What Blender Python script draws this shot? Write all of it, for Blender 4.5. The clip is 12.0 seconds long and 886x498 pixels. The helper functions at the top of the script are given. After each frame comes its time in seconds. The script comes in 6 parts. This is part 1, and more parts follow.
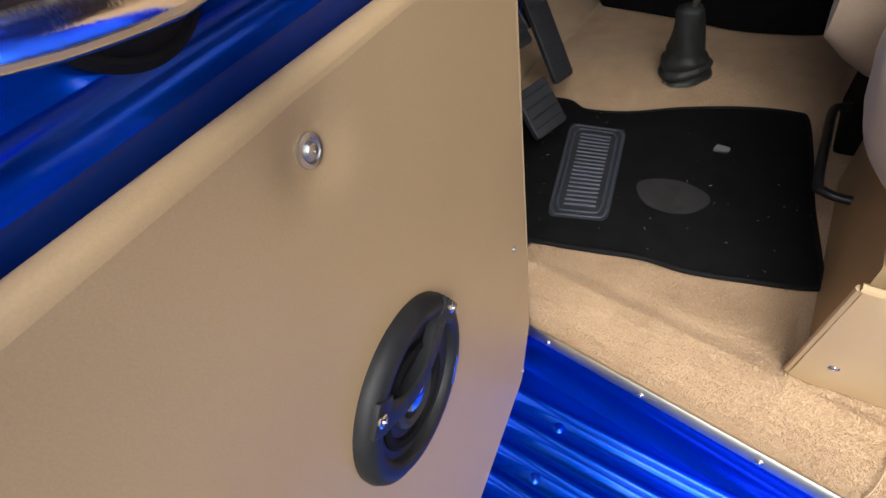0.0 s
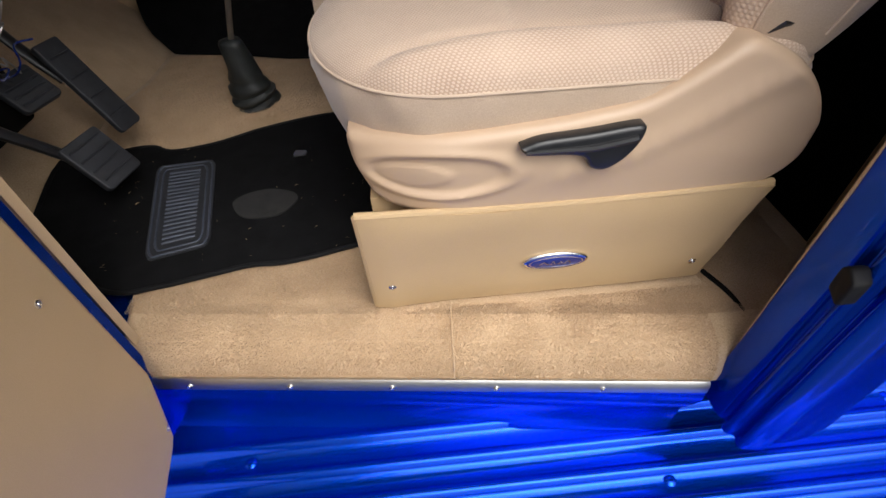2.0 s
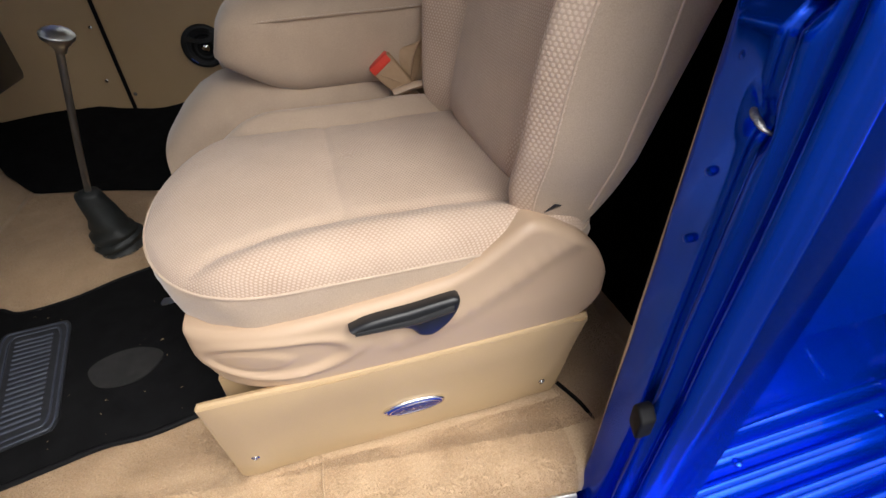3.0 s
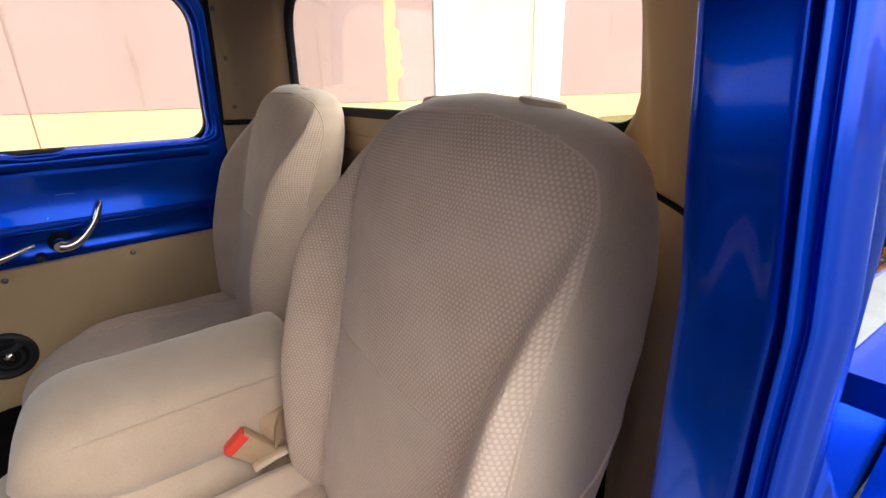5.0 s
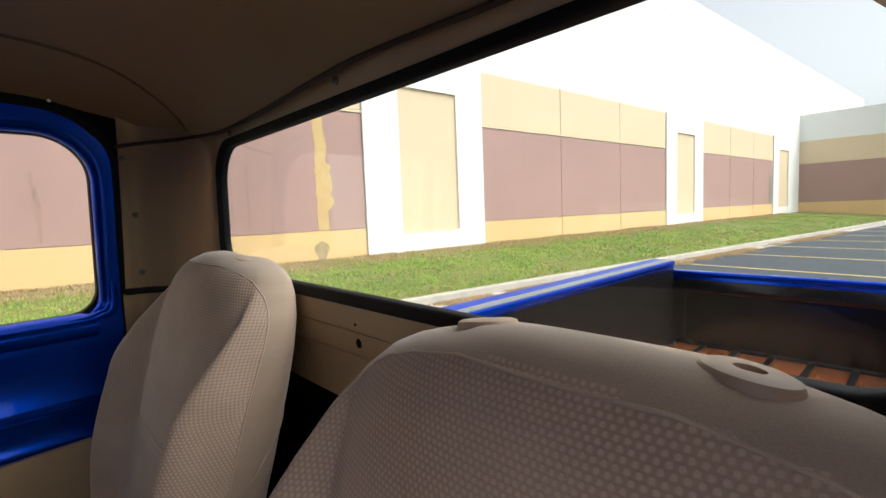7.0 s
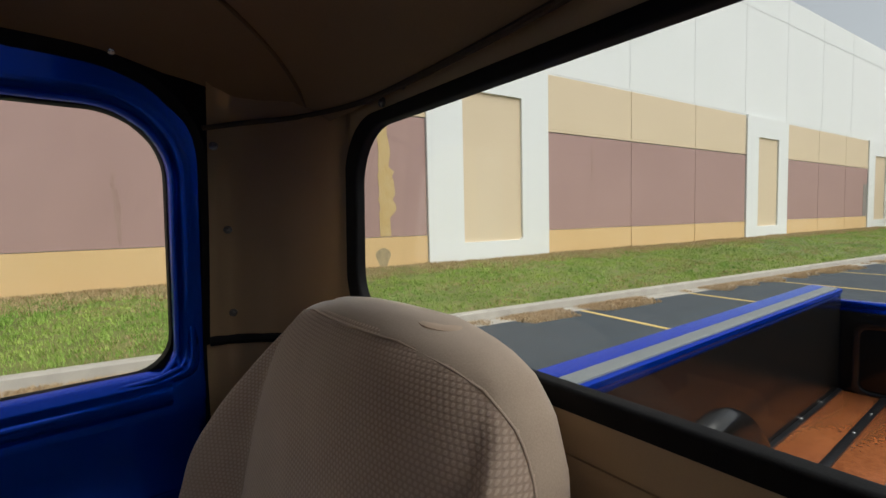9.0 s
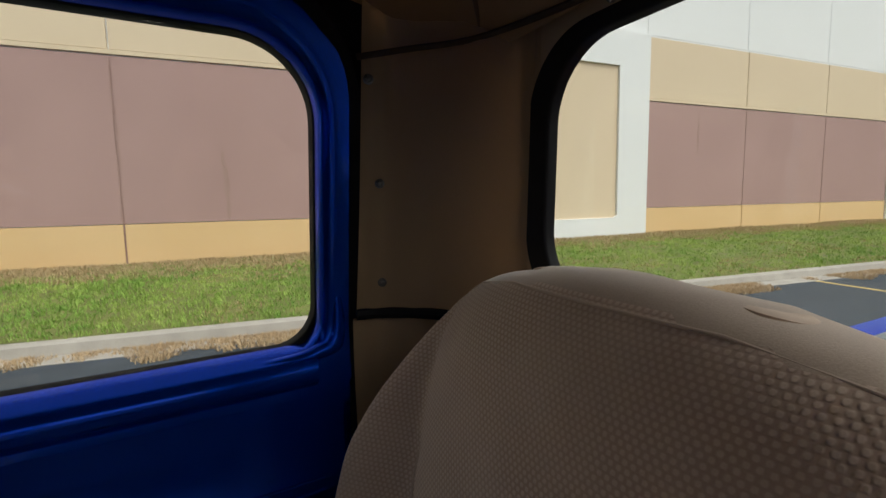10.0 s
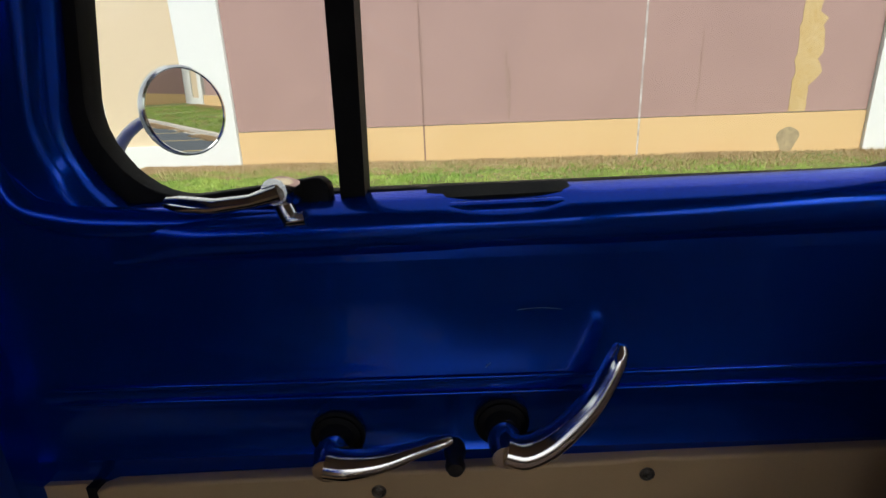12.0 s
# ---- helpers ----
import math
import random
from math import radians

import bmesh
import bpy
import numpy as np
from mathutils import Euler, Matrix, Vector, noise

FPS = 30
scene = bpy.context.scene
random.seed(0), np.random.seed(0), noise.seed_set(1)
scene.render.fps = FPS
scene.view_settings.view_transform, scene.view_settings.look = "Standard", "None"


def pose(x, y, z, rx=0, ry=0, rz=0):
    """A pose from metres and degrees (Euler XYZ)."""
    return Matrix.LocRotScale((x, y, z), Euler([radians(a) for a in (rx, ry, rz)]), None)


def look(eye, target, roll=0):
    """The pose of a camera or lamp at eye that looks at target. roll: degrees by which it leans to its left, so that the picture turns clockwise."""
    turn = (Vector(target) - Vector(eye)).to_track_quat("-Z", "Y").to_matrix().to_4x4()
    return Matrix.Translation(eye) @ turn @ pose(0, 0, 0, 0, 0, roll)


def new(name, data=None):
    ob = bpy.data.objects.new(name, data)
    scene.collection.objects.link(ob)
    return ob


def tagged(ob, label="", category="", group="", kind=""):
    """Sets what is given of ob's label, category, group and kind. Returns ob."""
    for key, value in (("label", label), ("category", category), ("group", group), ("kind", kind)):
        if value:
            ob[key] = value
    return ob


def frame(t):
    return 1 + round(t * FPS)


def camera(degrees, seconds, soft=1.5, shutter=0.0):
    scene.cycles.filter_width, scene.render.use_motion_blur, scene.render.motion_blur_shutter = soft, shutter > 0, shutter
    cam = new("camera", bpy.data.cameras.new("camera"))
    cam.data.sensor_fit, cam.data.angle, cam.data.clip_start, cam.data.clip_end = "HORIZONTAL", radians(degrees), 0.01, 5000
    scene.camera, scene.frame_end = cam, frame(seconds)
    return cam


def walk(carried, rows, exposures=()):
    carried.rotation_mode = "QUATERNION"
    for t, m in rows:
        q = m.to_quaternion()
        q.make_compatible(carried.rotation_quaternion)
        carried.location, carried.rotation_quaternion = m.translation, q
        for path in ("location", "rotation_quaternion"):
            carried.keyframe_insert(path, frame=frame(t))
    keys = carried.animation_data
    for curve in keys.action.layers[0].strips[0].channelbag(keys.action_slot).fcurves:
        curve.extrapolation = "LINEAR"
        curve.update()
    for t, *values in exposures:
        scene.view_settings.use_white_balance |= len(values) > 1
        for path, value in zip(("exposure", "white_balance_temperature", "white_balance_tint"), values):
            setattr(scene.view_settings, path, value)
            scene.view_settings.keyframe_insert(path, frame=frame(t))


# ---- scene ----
cam = camera(87.6, 12.0)
PATH = [
    (0, (-0.13, -0.439, 0.62), (-1.082, 0.577, -0.816), -13.2),
    (0.5, (-0.091, -0.407, 0.581), (-0.786, 0.748, -0.896), -11.4),
    (1, (-0.049, -0.422, 0.564), (-0.454, 0.847, -0.928), -8.3),
    (1.5, (0.014, -0.44, 0.564), (-0.11, 0.909, -0.908), -5.1),
    (2, (0.085, -0.451, 0.573), (0.162, 0.967, -0.835), -2.9),
    (2.5, (0.15, -0.446, 0.615), (0.412, 1.036, -0.703), -1.7),
    (3, (0.203, -0.419, 0.693), (0.633, 1.119, -0.511), -1.4),
    (3.5, (0.233, -0.371, 0.79), (0.824, 1.209, -0.285), -1.1),
    (3.7, (0.245, -0.351, 0.827), (0.897, 1.241, -0.193), -1.3),
    (5.3, (0.293, -0.201, 1.02), (1.415, 1.353, 0.45), -1.3),
    (5.5, (0.297, -0.179, 1.027), (1.463, 1.362, 0.515), -1.4),
    (6, (0.321, -0.098, 1.047), (1.599, 1.399, 0.693), -1.6),
    (6.5, (0.35, -0.022, 1.064), (1.714, 1.426, 0.854), -1.8),
    (8.5, (0.412, 0.438, 1.124), (1.691, 1.972, 1.018), -1.4),
    (9, (0.423, 0.577, 1.112), (1.615, 2.178, 0.984), -1.3),
    (9.5, (0.411, 0.693, 1.091), (1.476, 2.378, 0.924), -1.0),
    (10, (0.382, 0.786, 1.081), (1.275, 2.562, 0.864), -1.0),
    (10.5, (0.333, 0.866, 1.057), (1.007, 2.727, 0.771), -0.9),
    (11, (0.258, 0.928, 1.021), (0.676, 2.849, 0.654), -0.8),
    (11.3, (0.187, 0.951, 0.993), (0.416, 2.89, 0.559), -1.3),
    (11.5, (0.153, 0.964, 0.977), (0.297, 2.905, 0.517), -1.2),
    (12, (0.056, 0.988, 0.937), (-0.089, 2.903, 0.378), -2.3),
]
EXPOSURE = [(0, 0.72), (0.5, 0.58), (1.0, 0.46), (1.5, 0.40), (3.0, 0.56), (3.7, 0.85), (5.3, 1.54), (6.0, 1.36), (6.7, 0.95), (8.3, 0.20), (9.5, -0.08), (10.5, 0.0), (11.0, 0.18), (12, 0.42)]
walk(cam, [(t, look(eye, target, roll)) for t, eye, target, roll in PATH], EXPOSURE)

# world, sun and sky: bright hazy daylight
world = bpy.data.worlds.new("sky")
scene.world = world
world.use_nodes = True
_n = world.node_tree.nodes
_sky = _n.new("ShaderNodeTexSky")
_sky.sky_type, _sky.sun_disc = "NISHITA", False
_sky.sun_elevation, _sky.sun_rotation = radians(54.9), radians(157.6)
_sky.dust_density, _sky.air_density = 4.0, 1.0
_haze = _n.new("ShaderNodeHueSaturation")
_haze.inputs["Saturation"].default_value = 0.25
world.node_tree.links.new(_sky.outputs[0], _haze.inputs["Color"])
world.node_tree.links.new(_haze.outputs[0], _n["Background"].inputs[0])
_n["Background"].inputs[1].default_value = 0.15
sun = new("sun", bpy.data.lights.new("sun", "SUN"))
sun.data.energy, sun.data.angle, sun.data.color = 1.7, radians(60), (1.0, 0.975, 0.93)
sun.matrix_world = look((2.7, -6.5, 10), (0, 0, 0))

C = 0.62  # the cab's middle line
GROUND = -0.55


# ---- materials ----
def material(name, a, b=None, rough=0.6, metal=0.0, scale=40.0, fine=300.0, bump=0.0, coat=0.0, spec=0.5, sheen=0.0, mix=0.5, depth=0.002):
    """Two tones mixed by coarse and fine noise at real size, with relief from the fine noise."""
    m = bpy.data.materials.new(name)
    m.use_nodes = True
    t = m.node_tree
    s = t.nodes["Principled BSDF"]
    s.inputs["Roughness"].default_value, s.inputs["Metallic"].default_value = rough, metal
    s.inputs["Coat Weight"].default_value, s.inputs["Coat Roughness"].default_value = coat, 0.04
    s.inputs["Specular IOR Level"].default_value = spec
    s.inputs["Sheen Weight"].default_value = sheen
    co = t.nodes.new("ShaderNodeTexCoord")
    n1, n2 = t.nodes.new("ShaderNodeTexNoise"), t.nodes.new("ShaderNodeTexNoise")
    n1.inputs["Scale"].default_value, n2.inputs["Scale"].default_value = scale, fine
    n1.inputs["Detail"].default_value, n2.inputs["Detail"].default_value = 5, 3
    for n in (n1, n2):
        t.links.new(co.outputs["Object"], n.inputs["Vector"])
    add = t.nodes.new("ShaderNodeMix")
    add.inputs["Factor"].default_value = mix
    t.links.new(n1.outputs["Fac"], add.inputs["A"])
    t.links.new(n2.outputs["Fac"], add.inputs["B"])
    ramp = t.nodes.new("ShaderNodeMapRange")
    ramp.inputs["From Min"].default_value, ramp.inputs["From Max"].default_value = 0.3, 0.7
    t.links.new(add.outputs["Result"], ramp.inputs["Value"])
    col = t.nodes.new("ShaderNodeMix")
    col.data_type = "RGBA"
    col.inputs["A"].default_value, col.inputs["B"].default_value = (*a, 1), (*(b or a), 1)
    t.links.new(ramp.outputs["Result"], col.inputs["Factor"])
    t.links.new(col.outputs["Result"], s.inputs["Base Color"])
    if bump:
        bn = t.nodes.new("ShaderNodeBump")
        bn.inputs["Strength"].default_value, bn.inputs["Distance"].default_value = bump, depth
        t.links.new(n2.outputs["Fac"], bn.inputs["Height"])
        t.links.new(bn.outputs["Normal"], s.inputs["Normal"])
    return m


def weave(name, a, b, across, along, strength):
    """Woven cloth: staggered knots with shaded gaps in the colour, across and along in metres of the cloth's own UV
    map.
    """
    m = material(name, a, b, rough=0.9, scale=14, fine=600, sheen=0.2)
    t = m.node_tree
    s = t.nodes["Principled BSDF"]
    co = t.nodes.new("ShaderNodeUVMap")
    sep = t.nodes.new("ShaderNodeSeparateXYZ")
    t.links.new(co.outputs["UV"], sep.inputs[0])

    def op(kind, p, q=None):
        n = t.nodes.new("ShaderNodeMath")
        n.operation = kind
        for k, v in enumerate((p, q)):
            if v is None:
                continue
            if isinstance(v, (int, float)):
                n.inputs[k].default_value = v
            else:
                t.links.new(v, n.inputs[k])
        return n.outputs[0]

    u = op("MULTIPLY", sep.outputs["X"], 2 * math.pi / across)
    v = op("DIVIDE", sep.outputs["Y"], along)
    row = op("FLOOR", v)
    lift = op("SINE", op("MULTIPLY", op("SUBTRACT", v, row), math.pi))
    bead = op("MULTIPLY_ADD", op("COSINE", op("ADD", u, op("MULTIPLY", row, math.pi))), 0.5)
    bead.node.inputs[2].default_value = 0.5
    h = op("MULTIPLY", lift, bead)
    soft = t.nodes.new("ShaderNodeMapRange")
    soft.interpolation_type = "SMOOTHSTEP"
    soft.inputs["From Min"].default_value, soft.inputs["From Max"].default_value = 0.0, 0.75
    t.links.new(h, soft.inputs["Value"])
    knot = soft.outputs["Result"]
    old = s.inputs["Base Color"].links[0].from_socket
    # shading of the round knots painted in: base colour multiplied darker between them
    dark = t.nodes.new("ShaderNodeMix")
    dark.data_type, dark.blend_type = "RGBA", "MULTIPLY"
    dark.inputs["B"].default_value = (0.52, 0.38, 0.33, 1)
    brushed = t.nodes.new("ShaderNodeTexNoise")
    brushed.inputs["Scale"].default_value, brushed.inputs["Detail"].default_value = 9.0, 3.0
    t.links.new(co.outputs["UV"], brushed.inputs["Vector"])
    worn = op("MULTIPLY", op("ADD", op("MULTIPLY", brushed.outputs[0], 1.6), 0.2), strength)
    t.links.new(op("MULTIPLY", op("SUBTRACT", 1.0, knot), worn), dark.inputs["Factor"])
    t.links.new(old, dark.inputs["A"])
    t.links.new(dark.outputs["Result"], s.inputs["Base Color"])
    bn = t.nodes.new("ShaderNodeBump")
    bn.inputs["Strength"].default_value, bn.inputs["Distance"].default_value = 0.5, 0.0009
    t.links.new(knot, bn.inputs["Height"])
    t.links.new(bn.outputs["Normal"], s.inputs["Normal"])
    return m


def clear(name, tint=(1, 1, 1)):
    m = bpy.data.materials.new(name)
    m.use_nodes = True
    t = m.node_tree
    t.nodes.remove(t.nodes["Principled BSDF"])
    tr, gl, mx, fr = (t.nodes.new(k) for k in ("ShaderNodeBsdfTransparent", "ShaderNodeBsdfGlossy", "ShaderNodeMixShader", "ShaderNodeLayerWeight"))
    tr.inputs[0].default_value, gl.inputs["Roughness"].default_value = (*tint, 1), 0.02
    fr.inputs[0].default_value = 0.5
    pw, ad = t.nodes.new("ShaderNodeMath"), t.nodes.new("ShaderNodeMath")
    pw.operation, ad.operation = "POWER", "MULTIPLY_ADD"
    pw.inputs[1].default_value, ad.inputs[1].default_value, ad.inputs[2].default_value = 4.0, 0.5, 0.02
    t.links.new(fr.outputs["Facing"], pw.inputs[0])
    t.links.new(pw.outputs[0], ad.inputs[0])
    t.links.new(ad.outputs[0], mx.inputs[0])
    t.links.new(tr.outputs[0], mx.inputs[1])
    t.links.new(gl.outputs[0], mx.inputs[2])
    t.links.new(mx.outputs[0], t.nodes["Material Output"].inputs[0])
    return m


BLUE = material("blue_paint", (0.0, 0.046, 0.46), (0.0, 0.054, 0.54), rough=0.22, coat=0.28, spec=0.3, scale=6, fine=900, bump=0.008, metal=0.74)
BLUE.node_tree.nodes["Principled BSDF"].inputs["Specular Tint"].default_value = (0.12, 0.42, 1.0, 1)
VINYL = material("tan_vinyl", (0.50, 0.352, 0.190), (0.57, 0.405, 0.230), rough=0.46, scale=7, fine=900, bump=0.12, depth=0.0006)
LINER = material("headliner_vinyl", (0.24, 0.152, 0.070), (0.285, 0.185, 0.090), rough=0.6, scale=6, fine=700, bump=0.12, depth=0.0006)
TRIMTAN = material("piping_vinyl", (0.10, 0.062, 0.028), (0.14, 0.09, 0.042), rough=0.55, scale=7, fine=900, bump=0.12, depth=0.0006)
SHELL = material("tan_plastic", (0.52, 0.37, 0.25), (0.55, 0.40, 0.275), rough=0.42, scale=10, fine=1500, bump=0.06, depth=0.0004)
VELOUR = material("tan_velour", (0.41, 0.305, 0.22), (0.55, 0.425, 0.315), rough=0.95, scale=11, fine=700, bump=0.25, sheen=0.4, depth=0.0006)
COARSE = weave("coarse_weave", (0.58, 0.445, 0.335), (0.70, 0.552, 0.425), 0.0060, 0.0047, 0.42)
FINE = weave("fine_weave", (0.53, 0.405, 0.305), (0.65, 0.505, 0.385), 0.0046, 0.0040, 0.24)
THREAD = material("seam_thread", (0.52, 0.40, 0.30), (0.62, 0.485, 0.37), rough=0.9, scale=30, fine=900)
CARPET = material("tan_carpet", (0.45, 0.30, 0.17), (0.68, 0.505, 0.325), rough=1.0, scale=16, fine=420, bump=0.8, depth=0.002, sheen=0.25, mix=0.62)
DARKCARPET = material("dark_mat", (0.004, 0.004, 0.0045), (0.011, 0.011, 0.012), rough=0.95, scale=30, fine=900, bump=0.6, spec=0.1)
RUBBER = material("black_rubber", (0.004, 0.004, 0.005), (0.010, 0.010, 0.011), spec=0.18, rough=0.65, scale=60, fine=600, bump=0.1)
PAD = material("grey_rubber", (0.018, 0.019, 0.023), (0.036, 0.038, 0.045), rough=0.5, scale=60, fine=600, bump=0.1)
BLACK = material("black_plastic", (0.010, 0.010, 0.011), (0.02, 0.02, 0.022), rough=0.3, scale=60, fine=1200, bump=0.05)
SATIN = material("satin_black_plastic", (0.012, 0.013, 0.015), (0.024, 0.025, 0.028), rough=0.48, spec=0.35, scale=60, fine=900, bump=0.06)
HEEL = material("heel_rubber", (0.035, 0.042, 0.062), (0.075, 0.085, 0.115), rough=0.42, scale=50, fine=500, bump=0.1)
CHROME = material("chrome", (0.75, 0.74, 0.72), (0.85, 0.84, 0.82), rough=0.12, metal=1.0, scale=30, fine=800, bump=0.02)
CUP = material("tarnished_screw", (0.07, 0.065, 0.06), (0.34, 0.33, 0.31), rough=0.3, metal=1.0, scale=200, fine=900)
STEEL = material("aluminium", (0.55, 0.54, 0.52), (0.72, 0.71, 0.69), rough=0.35, metal=1.0, scale=25, fine=900, bump=0.08)
# near black: deep shade put into the colour of recesses and hidden parts
DARK = material("deep_shade_black", (0.004, 0.0035, 0.003), (0.008, 0.007, 0.006), rough=0.9, spec=0.15)
GLASS = clear("window_glass", (0.96, 0.98, 0.97))
MIRROR = material("mirror_silver", (0.92, 0.92, 0.92), rough=0.01, metal=1.0)
RED = material("red_button", (0.75, 0.05, 0.03), (0.8, 0.07, 0.04), rough=0.4)
BADGEBLUE = material("badge_blue", (0.01, 0.02, 0.16), (0.012, 0.03, 0.2), rough=0.25, coat=0.6)
VARNISH = material("varnished_wood", (0.16, 0.035, 0.012), (0.24, 0.06, 0.022), rough=0.25, coat=0.7, scale=25, fine=200)
BELT = material("tan_webbing", (0.42, 0.28, 0.16), (0.48, 0.33, 0.2), rough=0.7, scale=90, fine=900, bump=0.3)


# ---- mesh tools ----
def part(name, bm, mats, parent=None, label="", smooth=True, angle=40):
    """One bmesh, in world metres, as one object under a thing or a part."""
    me = bpy.data.meshes.new(name)
    bmesh.ops.recalc_face_normals(bm, faces=bm.faces)
    bm.to_mesh(me)
    bm.free()
    for m in mats if isinstance(mats, (list, tuple)) else [mats]:
        me.materials.append(m)
    if smooth:
        me.shade_smooth()
        me.set_sharp_from_angle(angle=radians(angle))
    ob = new(name, me)
    if parent is not None:
        ob.parent = parent
        ob.matrix_parent_inverse = parent_world(parent).inverted()
    return tagged(ob, label)


def parent_world(ob):
    return (parent_world(ob.parent) @ ob.matrix_parent_inverse if ob.parent else Matrix()) @ ob.matrix_basis


def thing(name, label, category, at=(0, 0, 0), group="", kind=""):
    ob = tagged(new(name), label, category, group, kind)
    ob.location = at
    ob.empty_display_size = 0.05
    return ob


def box(bm, x0, x1, y0, y1, z0, z1, bevel=0.0, seg=2):
    r = bmesh.ops.create_cube(bm, size=1, matrix=Matrix.Translation(((x0 + x1) / 2, (y0 + y1) / 2, (z0 + z1) / 2)) @ Matrix.Diagonal((x1 - x0, y1 - y0, z1 - z0, 1)))
    if bevel:
        es = {e for v in r["verts"] for e in v.link_edges}
        bmesh.ops.bevel(bm, geom=list(es), offset=bevel, segments=seg, affect="EDGES", profile=0.5)
    return bm


def rounded(corners, n=6):
    """Corners (a, b, radius) of a convex outline as a list of points."""
    out = []
    k = len(corners)
    for i, (a, b, r) in enumerate(corners):
        p = Vector((a, b))
        d0 = (Vector(corners[i - 1][:2]) - p).normalized()
        d1 = (Vector(corners[(i + 1) % k][:2]) - p).normalized()
        if r <= 0:
            out.append(tuple(p))
            continue
        half = d0.angle(d1) / 2
        cut = r / math.tan(half)
        mid = p + (d0 + d1).normalized() * (r / math.sin(half))
        s, e = p + d0 * cut - mid, p + d1 * cut - mid
        for j in range(n + 1):
            q = s.lerp(e, j / n).normalized() * r
            out.append(tuple(mid + q))
    return out


def resample(pts, n):
    """n points evenly along a closed outline, from its first point."""
    p = [Vector(q) for q in pts] + [Vector(pts[0])]
    d = [0.0]
    for a, b in zip(p, p[1:]):
        d.append(d[-1] + (b - a).length)
    out, i = [], 0
    for k in range(n):
        s = d[-1] * k / n
        while d[i + 1] < s:
            i += 1
        f = (s - d[i]) / max(d[i + 1] - d[i], 1e-9)
        out.append(tuple(p[i].lerp(p[i + 1], f)))
    return out


def rings(bm, loops, closed=True, caps=True, mat=0):
    """Skins a row of equally long loops of 3D points."""
    vs = [[bm.verts.new(p) for p in l] for l in loops]
    n = len(vs[0])
    for a, b in zip(vs, vs[1:]):
        for i in range(n if closed else n - 1):
            f = bm.faces.new((a[i], a[(i + 1) % n], b[(i + 1) % n], b[i]))
            f.material_index = mat
    if caps and closed:
        bm.faces.new(vs[0][::-1]).material_index = mat
        bm.faces.new(vs[-1]).material_index = mat
    return vs


def slab(bm, outline, where, d0, d1, edge=0.0, seg=3):
    """A flat piece: outline in (a, b), where(a, b, d) its place, from depth d0 to d1, edges rounded inwards by edge."""
    mid = (sum(p[0] for p in outline) / len(outline), sum(p[1] for p in outline) / len(outline))
    loops = []

    def shrunk(e):
        out = []
        k = len(outline)
        for i in range(k):
            t = Vector(outline[(i + 1) % k]) - Vector(outline[i - 1])
            nrm = Vector((-t.y, t.x)).normalized()
            if nrm.dot(Vector(mid) - Vector(outline[i])) < 0:
                nrm = -nrm
            q = Vector(outline[i]) + nrm * e
            out.append(q)
        return out

    s = 1 if d1 > d0 else -1
    steps = []
    if edge:
        for j in range(seg):
            a = j / seg * math.pi / 2
            steps.append((edge * (1 - math.sin(a)), d0 + s * edge * (1 - math.cos(a))))
    steps.append((0, d0 + s * edge))
    steps.append((0, d1 - s * edge))
    if edge:
        for j in range(1, seg + 1):
            a = j / seg * math.pi / 2
            steps.append((edge * (1 - math.cos(a)), d1 - s * edge * (1 - math.sin(a))))
    for e, d in steps:
        loops.append([where(a, b, d) for a, b in (shrunk(e) if e else outline)])
    rings(bm, loops)
    return bm


def holed(bm, outer, inner, where, d0, d1, edge=0.0, seg=3, n=96):
    """A plate with one opening; the opening's rim is rounded by edge on the d0 side."""
    o, i = resample(outer, n), resample(inner, n)
    j0 = min(range(n), key=lambda k: (Vector(i[k]) - Vector(o[0])).length)
    i = i[j0:] + i[:j0]
    if (Vector(i[n // 4]) - Vector(o[n // 4])).length > (Vector(i[-n // 4]) - Vector(o[n // 4])).length:
        i = [i[0]] + i[:0:-1]
    s = 1 if d1 > d0 else -1

    def moved(e):
        return [tuple(Vector(i[k]) + (Vector(o[k]) - Vector(i[k])).normalized() * e) for k in range(n)]

    loops = [[where(a, b, d1) for a, b in o], [where(a, b, d0) for a, b in o]]
    for j in range(seg + 1 if edge else 1):
        a = j / seg * math.pi / 2 if edge else 0
        loops.append([where(p, q, d0 + s * edge * (1 - math.cos(a))) for p, q in moved(edge * (1 - math.sin(a)))])
    loops.append([where(a, b, d1) for a, b in i])
    vs = rings(bm, loops + [loops[0]], caps=False)
    bmesh.ops.remove_doubles(bm, verts=bm.verts, dist=1e-6)
    return bm


def cloth_uv(bm, vs, ref):
    """A UV map in metres for skinned rings: along each ring from index ref, and along the row of rings."""
    lay = bm.loops.layers.uv.new("cloth")
    n = len(vs[0])
    where = {}
    up = 0.0
    for k, ring in enumerate(vs):
        if k:
            up += (ring[ref].co - vs[k - 1][ref].co).length
        for s in (1, -1):
            d = 0.0
            for i in range(n // 2 + 1):
                v = ring[(ref + s * i) % n]
                if i:
                    d += (v.co - ring[(ref + s * (i - 1)) % n].co).length
                where[v] = (s * d, up)
    for f in bm.faces:
        for l in f.loops:
            l[lay].uv = where.get(l.vert, (0, 0))


